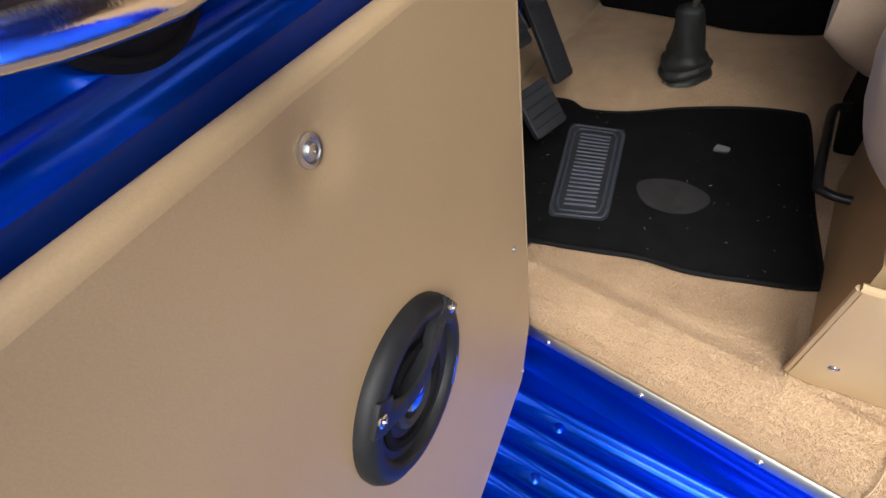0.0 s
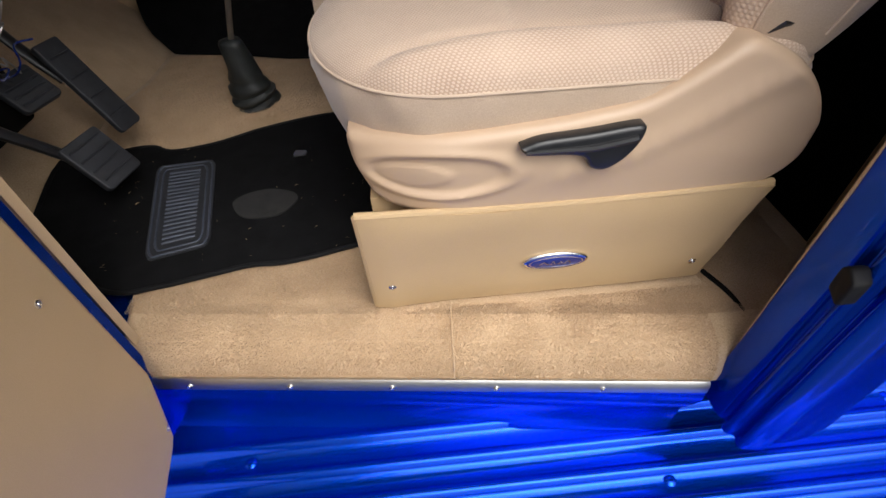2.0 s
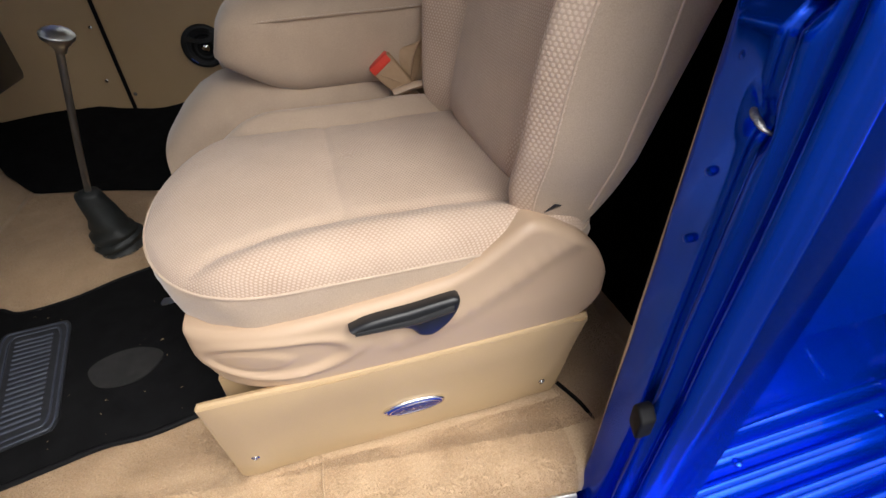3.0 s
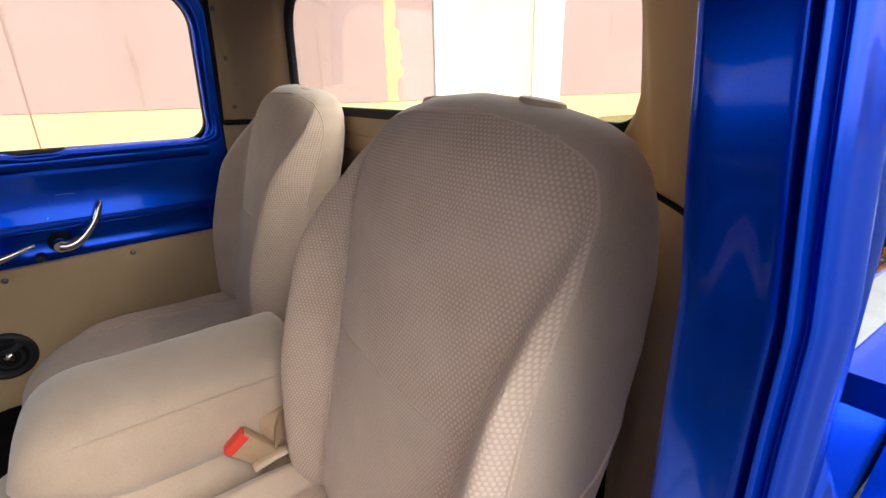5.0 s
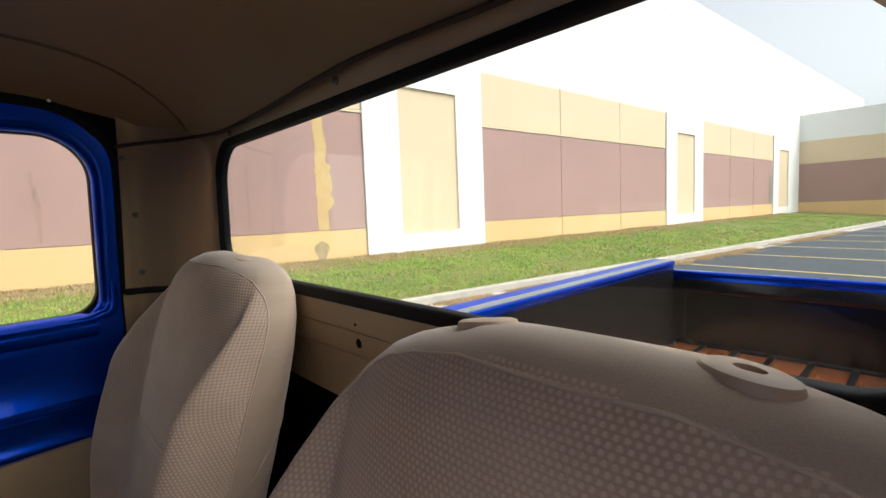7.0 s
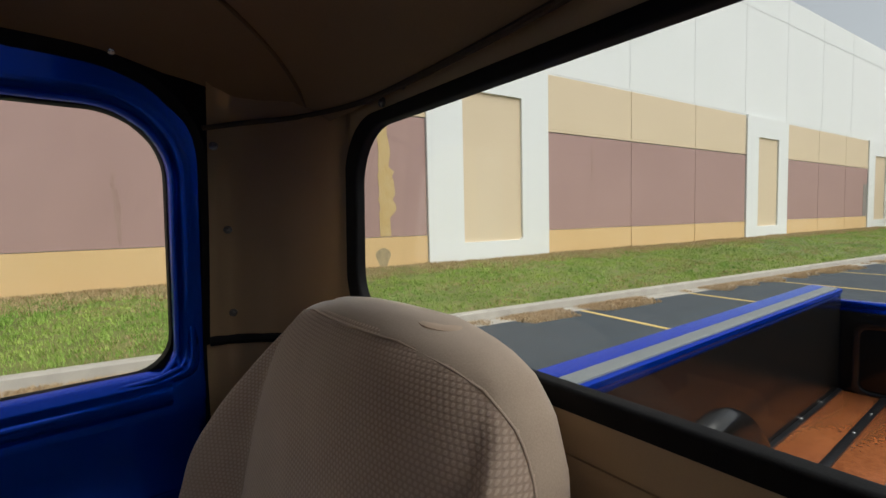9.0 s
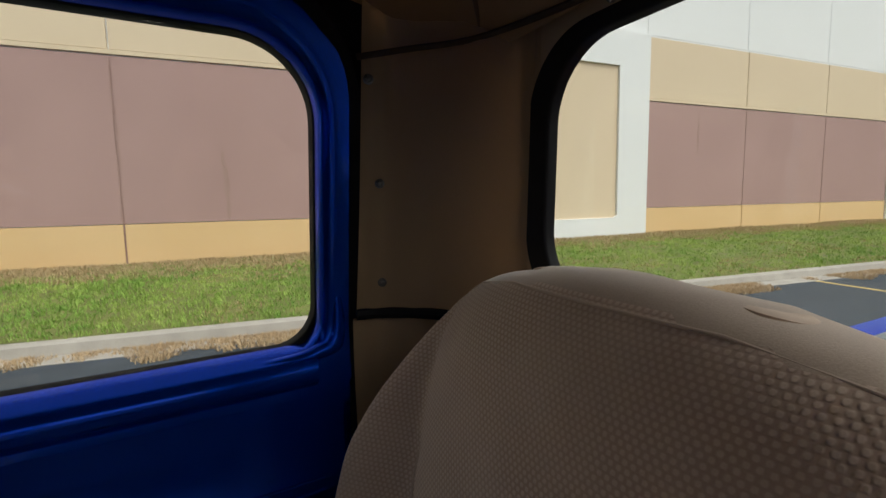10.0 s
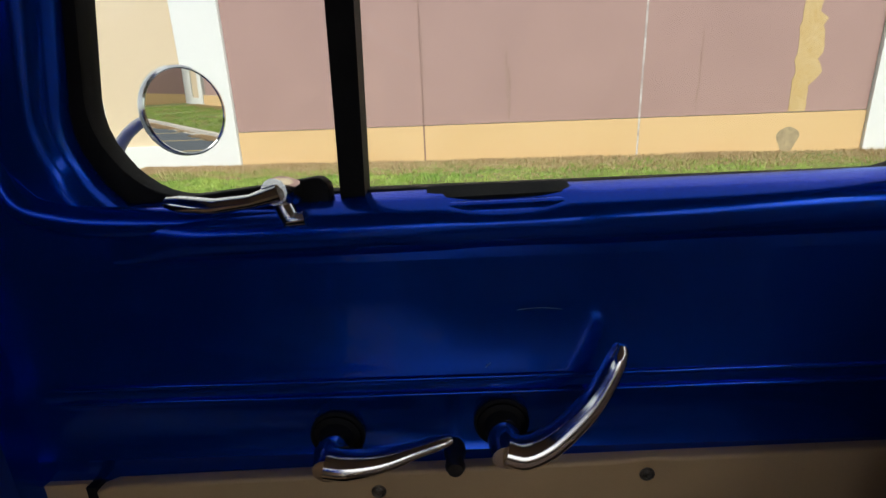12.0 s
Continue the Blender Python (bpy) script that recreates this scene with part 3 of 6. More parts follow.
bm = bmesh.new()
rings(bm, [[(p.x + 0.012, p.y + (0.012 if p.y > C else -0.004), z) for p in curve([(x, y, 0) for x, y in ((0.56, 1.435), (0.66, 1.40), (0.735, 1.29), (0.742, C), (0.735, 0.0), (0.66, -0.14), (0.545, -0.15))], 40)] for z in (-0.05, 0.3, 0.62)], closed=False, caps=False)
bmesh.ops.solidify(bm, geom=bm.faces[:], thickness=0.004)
part("rear_lining", bm, DARK, cab, "lining behind the seats, coloured near black as shade")


# corner trims beside the rear window: above and below a dark gap
def edge_in(lean, z, i):
    """How far the driver's corner trim leans in; its window edge stays straighter and rounds the upper corner."""
    e = step(13, 20, i)
    bow = 0.004 + 0.05 * (z - 0.93) + 0.05 * max(0.0, (z - 1.11) / 0.09) ** 1.5 + 0.016 * max(0.0, (0.980 - z) / 0.06) ** 2
    return -lean * (z - 0.93) * (1 - e) + bow * e


def corner_trim(name, plan, z0, z1, lean, mat, label, low=0.0, high=0.0, pleat=0.0):
    bm = bmesh.new()
    line = curve([(x, y, 0) for x, y in plan], 24)
    loops = []
    for k in range(17):
        z = z0 + (z1 - z0) * k / 16
        loops.append([(p.x - pleat * noise.noise((i * 0.45, z * 3, 1)), p.y + (edge_in(lean, z, i) if lean < 0 else -lean * (z - 0.93) * max(0.25, 1 - i / 24)) + pleat * noise.noise((i * 0.45, z * 3, 5)), z + (low * (1 - k / 16) + high * k / 16) * i / 24) for i, p in enumerate(line)])
    rings(bm, loops, closed=False, caps=False)
    bmesh.ops.solidify(bm, geom=bm.faces[:], thickness=0.006)
    return part(name, bm, mat, cab, label)


PASS_CORNER = [(0.566, 1.432), (0.605, 1.424), (0.66, 1.385), (0.705, 1.325), (0.734, 1.272), (0.7405, 1.25)]
DRIVE_CORNER = [(0.530, -0.122), (0.580, -0.108), (0.628, -0.075), (0.662, -0.030), (0.684, 0.015), (0.697, 0.034), (0.706, 0.044), (0.720, 0.048), (0.7405, 0.048)]
corner_trim("corner_trim", PASS_CORNER, 0.919, 1.335, 0.18, VINYL, "tan vinyl corner trim with screws", pleat=0.003)
corner_trim("corner_trim", [(x - 0.004, y + 0.004) for x, y in PASS_CORNER], -0.03, 0.9085, 0.0, VINYL, "lower tan vinyl corner panel", pleat=0.006)
corner_trim("corner_trim", DRIVE_CORNER, 0.8815, 1.30, -0.16, VINYL, "tan vinyl corner trim", 0.055, 0.0, 0.003)
corner_trim("corner_trim", [(x + 0.004, y - 0.004) for x, y in DRIVE_CORNER], 0.02, 0.8785, 0.0, VINYL, "lower pleated tan vinyl corner panel", 0.0, 0.055, 0.008)
for plan, z, s in ((PASS_CORNER, 0.914, 1), (DRIVE_CORNER, 0.880, -1)):
    bm = bmesh.new()
    tube(bm, [(p.x - 0.001, p.y + 0.003 * s, z + (0.055 * k_ / 24 if s < 0 else 0)) for k_, p in enumerate(curve([(x, y, 0) for x, y in plan], 24))], 0.0085 if s > 0 else 0.0028, 8)
    part("gap_strip", bm, RUBBER, cab)
for p, n in (((0.601, 1.421, 0.961), (-0.3, -0.95, 0)), ((0.594, 1.398, 1.103), (-0.3, -0.95, 0)), ((0.574, 1.372, 1.234), (-0.2, -0.95, 0)), ((0.734, 1.071, 1.280), (-1, 0, 0)), ((0.734, 0.675, 1.279), (-1, 0, 0)), ((0.734, 0.30, 1.280), (-1, 0, 0)), ((0.732, 1.120, 1.268), (-1, 0, 0))):
    screw(cab, p, n, 0.0066, mat=CUP)

# black weatherstrip that follows the passenger door's edge up and over
WS = curve([(x, 0, z) for x, z in ((0.579, -0.12), (0.579, 0.4), (0.579, 0.92), (0.580, 1.08), (0.576, 1.18), (0.558, 1.262), (0.518, 1.315), (0.472, 1.342), (0.40, 1.355), (0.2, 1.356), (-0.1, 1.350), (-0.42, 1.34))], 80)
bm = bmesh.new()
loops = []
for k, p in enumerate(WS):
    t = (WS[min(k + 1, 80)] - WS[max(k - 1, 0)]).normalized()
    o = Vector((t.z, 0, -t.x))
    y = 1.424 + 0.05 * (p.x - 0.15) - 0.18 * max(0, p.z - 0.9)
    loops.append([Vector((0, y + b, 0)) + Vector((p.x, 0, p.z)) + o * a for a, b in ((-0.030, 0.012), (-0.022, 0.002), (-0.004, -0.001), (0.004, 0.004), (0.050, 0.012), (0.050, 0.05), (0.012, 0.065), (-0.012, 0.065))])
rings(bm, loops)
part("weatherstrip", bm, RUBBER, cab, "black door weatherstrip")
bm = bmesh.new()
rings(bm, [[(x, y, z) for x, y in ((-0.3870, 1.3835), (-0.3750, 1.3835), (-0.3750, 1.40), (-0.3870, 1.40))] for z in (-0.10, 0.2, 0.55)])
part("door_gasket", bm, RUBBER, cab, "black gasket ahead of the passenger door", smooth=False)
screw(cab, (0.45, 1.345, 1.345), (0, -0.8, -0.6), 0.0042)
bm = bmesh.new()
rings(bm, [[(x, y, z) for y, z in ((-0.10, 1.29), (-0.09, 1.33), (-0.12, 1.37), (-0.17, 1.34), (-0.16, 1.28))] for x in (-0.4, 0.56)])
part("door_header", bm, BLUE, cab)

# the rear door post on the driver's side
def jamb_y(y, z):
    return y + (0.10 * (z - 0.9) if z > 0.9 else 0)


bm = bmesh.new()
JAMB = [(0.520, -0.114), (0.514, -0.118), (0.512, -0.126), (0.512, -0.150), (0.513, -0.164), (0.518, -0.169), (0.5205, -0.173), (0.518, -0.177), (0.511, -0.181), (0.5085, -0.186), (0.511, -0.191), (0.518, -0.195), (0.5205, -0.199), (0.519, -0.204), (0.517, -0.209), (0.521, -0.2145), (0.532, -0.217), (0.56, -0.216), (0.57, -0.17), (0.565, -0.116)]
JAMB = [tuple(p)[:2] for p in curve([(x, y, 0) for x, y in JAMB + JAMB[:1]], 100)][:-1]
zs = [-0.125 + 0.0085 * k for k in range(172)]


def post_at(x, y, z):
    """The post's face: a pressed pocket round the lock, a shallower one round the striker, and folds that draw in above the belt."""
    face = step(-0.196, -0.182, y) * (1 - step(-0.128, -0.120, y)) * (1 if x < 0.54 else 0)
    lock = step(0.628, 0.638, z) * (1 - step(0.692, 0.706, z))
    x += 0.012 * face * lock - 0.004 * face * step(0.560, 0.622, z) * (1 - step(0.622, 0.634, z))
    x += 0.008 * math.exp(-(((z - 0.560 - 0.5 * (y + 0.17)) / 0.012) ** 2)) * step(-0.190, -0.182, y) * (1 - step(-0.162, -0.154, y))
    if y < -0.160:
        y += shoulder(z) * min(1.0, (-0.160 - y) / 0.055)
    x += 0.004 * math.sin(z * 5) + 0.0009 * noise.noise((y * 50, z * 13, 0))
    return (x, jamb_y(y, z) + 0.0016 * noise.noise((5, y * 20, z * 7)), z)


rings(bm, [[post_at(x, y, z) for x, y in JAMB] for z in zs])
post = part("door_post", bm, BLUE, cab, "glossy blue rear door post", angle=60)
bm = bmesh.new()
tube(bm, [(0.520, jamb_y(-0.117, z), z) for z in zs], 0.003, 8)
part("post_welt", bm, VINYL, cab)
WORN = material("worn_steel", (0.10, 0.11, 0.16), (0.45, 0.44, 0.42), rough=0.45, metal=0.8, scale=120, fine=500, bump=0.2)
# striker, lock plate, bumper and bolts on the post
bm = bmesh.new()
slab(bm, rounded([(-0.186, 0.642, 0.010), (-0.146, 0.640, 0.010), (-0.146, 0.684, 0.008), (-0.186, 0.690, 0.010)]), lambda a, b, d: (0.523 - d, jamb_y(a, b), b), -0.004, 0.005, 0.003)
part("lock_plate", bm, BLUE, post)
bm = bmesh.new()
slab(bm, rounded([(-0.176, 0.650, 0.003), (-0.155, 0.656, 0.004), (-0.154, 0.684, 0.003), (-0.166, 0.688, 0.004)]), lambda a, b, d: (0.517 - d, jamb_y(a, b), b), -0.003, 0.0005, 0.0004)
part("lock_wear", bm, WORN, post, "worn bare metal of the lock")
for a, b in ((-0.157, 0.670), (-0.174, 0.662)):
    bm = bmesh.new()
    lathe(bm, (0.5165, jamb_y(a, b), b), (-1, 0, 0), [(-0.004, 0.0060), (0.0005, 0.0058), (0.002, 0.005), (0.0015, 0.0035), (-0.001, 0.0)], 14)
    part("lock_bolt", bm, BLUE, post)
bm = bmesh.new()
tube(bm, curve([(0.514, -0.164, 0.567), (0.5105, -0.168, 0.565), (0.509, -0.175, 0.562), (0.510, -0.181, 0.558), (0.515, -0.185, 0.555)], 14), [0.0022 + 0.0014 * math.sin(math.pi * k / 14) for k in range(15)], 10, 0.6)
part("striker", bm, WORN, post, "scuffed steel striker loop")
for a, b in ((-0.148, 0.508), (-0.142, 0.60), (-0.150, 0.44)):
    bm = bmesh.new()
    lathe(bm, (0.512, jamb_y(a, b), b), (-1, 0, 0), [(-0.003, 0.0045), (0.002, 0.004), (0.003, 0.0025), (0.0035, 0)], 10)
    part("post_bolt", bm, BLUE, post)
bm = bmesh.new()
slab(bm, rounded([(-0.199, 0.190, 0.005), (-0.174, 0.194, 0.006), (-0.172, 0.222, 0.009), (-0.182, 0.232, 0.009), (-0.199, 0.224, 0.006)], 4), lambda a, b, d: (0.514 - d + 0.3 * (a + 0.185), a, b), 0.0, 0.022, 0.004)
part("door_bumper", bm, RUBBER, cab, "small black rubber door bumper")
bm = bmesh.new()
box(bm, 0.497, 0.514, -0.168, -0.1145, 1.036, 1.12, 0.006)
part("dovetail", bm, RUBBER, cab, "black rubber door dovetail")
bm = bmesh.new()
tube(bm, [(0.60, -0.125, 0.80), (0.60, -0.10, 0.80)], 0.008, 10)
part("belt_bolt", bm, CHROME, cab)

# front post, kick panel, firewall, cowl and windscreen on the way round to the passenger's side
bm = bmesh.new()
FRONT = [(-0.366, -0.018), (-0.370, -0.045), (-0.372, -0.05), (-0.376, -0.075), (-0.40, -0.085), (-0.52, -0.08), (-0.52, 0.0), (-0.40, 0.01)]
rings(bm, [[(x - 0.10 * max(0, z - 0.9) * 2, y + 0.10 * max(0, z - 0.9), z) for x, y in FRONT] for z in [-0.20 + 0.1 * k for k in range(16)]])
fpost = part("front_post", bm, BLUE, cab, "glossy blue front door post", angle=30)
for z in (0.06, 0.10):
    bm = bmesh.new()
    lathe(bm, (-0.369, -0.035, z), (0.9, -0.4, 0), [(-0.003, 0.009), (0.002, 0.008), (0.004, 0.004), (0.003, 0)], 10)
    part("hinge_bolt", bm, BLUE, fpost)
bm = bmesh.new()
rings(bm, [[(x, y, z) for x, y in ((-0.372, -0.008), (-0.366, 0.002), (-0.398, 0.03), (-0.44, 0.075), (-0.60, 0.19), (-0.80, 0.30), (-0.80, 0.27), (-0.60, 0.16), (-0.44, 0.05))] for z in (-0.02, 0.15, 0.35, 0.6)])
part("kick_panel", bm, VINYL, cab, "tan vinyl kick panel")
bm = bmesh.new()
rings(bm, [[(x, y, z) for x, y in ((-0.386, 1.392), (-0.45, 1.385), (-0.62, 1.33), (-0.86, 1.20), (-0.86, 1.24), (-0.62, 1.37), (-0.45, 1.42), (-0.386, 1.43))] for z in (-0.02, 0.3, 0.548)])
part("kick_panel", bm, VINYL, cab, "tan vinyl kick panel on the passenger side")
for p in ((-0.405, 1.385, 0.103), (-0.43, 1.384, 0.24), (-0.41, 1.386, 0.40)):
    screw(cab, p, (0, -1, 0), 0.005)
bm = bmesh.new()
rings(bm, [[(x, y, z) for x, z in ((-0.66, -0.03), (-0.98, 0.32), (-1.0, 0.36), (-1.02, 0.36), (-1.0, 0.30), (-0.68, -0.05))] for y in (0.1, 1.38)])
part("toe_board", bm, CARPET, cab, "carpeted toe board", smooth=False)
# the dashboard's near-black colour stands for the shade under it
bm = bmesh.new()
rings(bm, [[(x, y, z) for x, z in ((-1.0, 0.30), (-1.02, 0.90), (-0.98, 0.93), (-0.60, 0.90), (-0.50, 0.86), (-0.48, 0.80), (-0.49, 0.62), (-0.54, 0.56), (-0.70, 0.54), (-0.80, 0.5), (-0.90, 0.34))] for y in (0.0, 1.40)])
part("dashboard", bm, DARK, cab, "dashboard underside, coloured near black as shade")
bm = bmesh.new()
rings(bm, [[(x, y, z) for x, z in ((-1.02, -0.2), (-1.05, -0.2), (-1.08, 1.0), (-0.60, 0.98), (-0.60, 0.90), (-1.02, 0.91))] for y in (-0.06, 1.44)])
part("firewall", bm, BLUE, cab)
# unseen posts and header, made wide and low to cut light into the cab
for y0, y1 in ((-0.10, 0.10), (1.14, 1.38)):
    bm = bmesh.new()
    rings(bm, [[(-0.62, y0, 0.92), (-0.62, y1, 0.92), (-0.56, y1, 0.92), (-0.56, y0, 0.92)], [(-0.46, y0, 1.33), (-0.46, y1, 1.33), (-0.38, y1, 1.33), (-0.38, y0, 1.33)]])
    part("windscreen_post", bm, BLUE, cab, smooth=False)
bm = bmesh.new()
rings(bm, [[(x, y, z) for x, z in ((-0.56, 1.09), (-0.46, 1.36), (-0.40, 1.36), (-0.52, 1.09))] for y in (-0.1, 1.38)])
part("windscreen_header", bm, BLUE, cab, smooth=False)
bm = bmesh.new()
rings(bm, [[(-0.61, 0.0, 0.92), (-0.61, 1.3, 0.92), (-0.605, 1.3, 0.92), (-0.605, 0.0, 0.92)], [(-0.46, 0.0, 1.32), (-0.46, 1.3, 1.32), (-0.455, 1.3, 1.32), (-0.455, 0.0, 1.32)]])
ws = part("windscreen", bm, GLASS, cab, "clear windscreen", smooth=False)
ws.visible_shadow = False

bm = bmesh.new()
rings(bm, [[(x - 0.22 * max(0, z - 0.9) + dx, y - 0.18 * max(0, z - 0.9), z) for x, y in ((-0.44, 1.36), (-0.44, 1.46), (-0.66, 1.46), (-0.66, 1.34))] for z, dx in ((0.5, 0), (0.7, 0), (0.9, 0), (1.1, 0.06), (1.34, 0.16))])
part("front_post", bm, BLUE, cab, "blue front door post on the passenger side")

# ---- floor, sill and running board ----
def sill_y(x):
    return -0.073 - 0.117 * x


bm = bmesh.new()
rows = []
for k in range(60):
    x = -0.68 + k * 1.42 / 59
    edge = sill_y(max(min(x, 0.50), -0.36)) if x > -0.40 else 0.10 - (x + 0.40) * 0.8
    row = []
    if x > -0.40:
        lip = [(edge + 0.004, -0.082), (edge + 0.004, -0.06), (edge + 0.012, -0.035), (edge + 0.028, -0.014), (edge + 0.055, -0.003), (edge + 0.09, 0.0)]
    else:
        lip = [(edge, -0.05), (edge, -0.04), (edge, -0.03), (edge, -0.02), (edge, -0.01), (edge + 0.02, 0.0)]
    for y, z in lip:
        row.append((x, y, z + 0.002 * noise.noise((x * 14, y * 14, 0))))
    for j in range(1, 40):
        y = lip[-1][0] + (1.40 - lip[-1][0]) * j / 39
        hump = 0.025 * math.exp(-((y - 0.72) / 0.13) ** 2) * max(0, min(1, (0.1 - x) / 0.4))
        row.append((x, y, hump + 0.0025 * noise.noise((x * 9, y * 9, 2)) - 0.001))
    rows.append(row)
rings(bm, rows, closed=False, caps=False)
floor = tagged(part("floor", bm, CARPET), "tan cut-pile carpet over the cab floor", "carpet", kind="structure")
bm = bmesh.new()
box(bm, -0.7, 0.74, -0.0, 1.42, -0.10, -0.03)
part("floor_pan", bm, BLUE, cab, smooth=False)

bm = bmesh.new()
loops = []
for k in range(31):
    x = -0.375 + 0.872 * k / 30
    y = sill_y(x)
    loops.append([(x, y + a, -0.088 + b) for a, b in ((0.012, 0.010), (-0.001, 0.012), (-0.005, 0.008), (-0.007, -0.012), (-0.003, -0.014), (0.012, -0.008))])
rings(bm, loops)
strip = tagged(part("sill_strip", bm, STEEL), "brushed aluminium sill strip edging the carpet", "sill strip", kind="structure")
for k in range(5):
    x = -0.31 + 0.162 * k
    screw(strip, (x, sill_y(x) - 0.007, -0.09), (0, -1, 0.15), 0.0045)

bm = bmesh.new()
prof = [(0.01, -0.095), (-0.002, -0.10), (-0.006, -0.13), (-0.002, -0.20), (0.0, -0.255), (-0.01, -0.272), (0.03, -0.28), (0.03, -0.1)]
rings(bm, [[(x, sill_y(x) + a + (0.0 if z > -0.2 else 0.02), z) for a, z in prof] for x in [-0.6 + 0.05 * k for k in range(23)]])
part("rocker", bm, BLUE, cab, "glossy blue rocker panel below the sill")

bm = bmesh.new()
rings(bm, [[(x, y + 0.014 * math.sin((x - 0.8) * 2.2) * (1 if y < -0.03 else 0), z) for y, z in ((-0.045, -0.29), (-0.050, -0.262), (-0.040, -0.240), (-0.036, -0.10), (-0.036, 0.05), (-0.046, 0.075), (-0.03, 0.10), (0.0, 0.10), (0.0, -0.29))] for x in [0.74 + 0.08 * k for k in range(12)]])
part("splash_apron", bm, BLUE, cab, "dark blue splash apron between cab and fender", angle=60)

board = thing("running_board", "ribbed blue running board below the door opening", "running board", (0.2, -0.2, -0.28))
bm = bmesh.new()
prof = [(0.06, -0.29), (0.06, -0.272)]
y = 0.03
for r in (-0.075, -0.130, -0.184, -0.238, -0.292, -0.346):
    prof += [(r + 0.015, -0.272), (r + 0.010, -0.268), (r + 0.006, -0.2605), (r, -0.258), (r - 0.006, -0.2605), (r - 0.010, -0.268), (r - 0.015, -0.272)]
prof += [(-0.40, -0.272), (-0.425, -0.278), (-0.435, -0.30), (-0.43, -0.33), (-0.42, -0.33), (-0.42, -0.29)]
rings(bm, [[(x, a, z) for a, z in prof] for x in (-0.95, -0.6, -0.3, 0, 0.3, 0.6, 0.95, 1.3, 1.6)])
part("board", bm, BLUE, board, angle=50)
bm = bmesh.new()
prof = [(-0.062, -0.2735), (-0.062, -0.2705), (-0.05, -0.2705), (-0.046, -0.262), (-0.036, -0.2585), (-0.026, -0.262), (-0.022, -0.2705), (-0.005, -0.2705), (-0.001, -0.264), (0.006, -0.262), (0.013, -0.264), (0.017, -0.2705), (0.06, -0.2705), (0.06, -0.2735)]
rings(bm, [[(x, y, z) for y, z in prof] for x in (0.56, 0.8, 1.1, 1.4)])
part("board_apron", bm, BLUE, board, "inner apron of the running board", angle=50)
for x, y in ((0.93, -0.101), (1.33, -0.101), (0.93, -0.204), (1.33, -0.204)):
    bm = bmesh.new()
    lathe(bm, (x, y, -0.273), (0, 0, 1), [(0, 0.011), (0.002, 0.0105), (0.0045, 0.007), (0.0052, 0.0035), (0.002, 0.003), (0.002, 0)], 14)
    part("board_bolt", bm, BLUE, board)
for x in (-0.26, 0.464):
    for y in (-0.098 - 0.003, -0.204, -0.32):
        bm = bmesh.new()
        lathe(bm, (x, y, -0.273), (0, 0, 1), [(0, 0.011), (0.002, 0.0105), (0.0045, 0.007), (0.0052, 0.0035), (0.002, 0.003), (0.002, 0)], 14)
        part("board_bolt", bm, BLUE, board)

# bed behind the cab
bed = thing("pickup_bed", "blue pickup bed with varnished plank floor", "truck bed", (2.3, C, 0.0))
GREYSTRIP = material("grey_strip", (0.16, 0.175, 0.18), (0.22, 0.235, 0.24), rough=0.6, scale=30, fine=300)
BEDBLACK = material("bed_coating", (0.006, 0.006, 0.006), (0.012, 0.011, 0.010), rough=0.19, spec=0.4, scale=20, fine=300, bump=0.02)
PLANK = material("varnished_plank", (0.25, 0.068, 0.022), (0.47, 0.16, 0.055), rough=0.26, coat=0.6, scale=5, fine=60)
for s in (1, -1):
    yy = lambda d: C + s * d
    bm = bmesh.new()
    rings(bm, [[(x, yy(a), z) for a, z in ((0.66, 0.08), (0.66, 0.66), (0.652, 0.672), (0.654, 0.686), (0.664, 0.692), (0.79, 0.70), (0.80, 0.675), (0.79, 0.66), (0.69, 0.655), (0.69, 0.08))] for x in (0.90, 1.5, 2.4, 3.2, 3.62)])
    side = part("bed_side", bm, BLUE, bed, "blue bed side with a flat top rail")
    bm = bmesh.new()
    box(bm, 0.90, 3.58, min(yy(0.666), yy(0.722)), max(yy(0.666), yy(0.722)), 0.688, 0.698, 0.001)
    part("rail_strip", bm, GREYSTRIP, side, "grey strip along the inner half of the rail")
    bm = bmesh.new()
    box(bm, 0.90, 3.60, min(yy(0.655), yy(0.659)), max(yy(0.655), yy(0.659)), 0.09, 0.65)
    part("bed_liner", bm, BEDBLACK, bed, smooth=False)
bm = bmesh.new()
box(bm, 3.62, 3.66, C - 0.69, C + 0.69, 0.06, 0.60, 0.006)
tail = part("tailgate", bm, BLUE, bed)
bm = bmesh.new()
box(bm, 3.61, 3.619, C - 0.66, C + 0.66, 0.10, 0.575, 0.003)
part("gate_liner", bm, BEDBLACK, tail)
bm = bmesh.new()
holed(bm, rounded([(C - 0.6, 0.13, 0.04), (C + 0.6, 0.13, 0.04), (C + 0.6, 0.52, 0.04), (C - 0.6, 0.52, 0.04)]), rounded([(C - 0.57, 0.16, 0.03), (C + 0.57, 0.16, 0.03), (C + 0.57, 0.49, 0.03), (C - 0.57, 0.49, 0.03)]), lambda a, b, d: (3.61 - d, a, b), 0.012, 0.0, 0.008)
part("gate_panel", bm, BEDBLACK, tail)
bm = bmesh.new()
box(bm, 3.60, 3.67, C - 0.70, C + 0.70, 0.598, 0.63, 0.008)
part("gate_rail", bm, BLUE, tail)
bm = bmesh.new()
box(bm, 0.84, 0.88, C - 0.69, C + 0.69, 0.06, 0.66, 0.006)
part("bed_front", bm, BLUE, bed)
for k in range(7):
    y = C + (k - 3) * 0.186
    bm = bmesh.new()
    box(bm, 0.89, 3.60, y - 0.078, y + 0.078, 0.09, 0.14, 0.004)
    part("plank", bm, PLANK, bed)
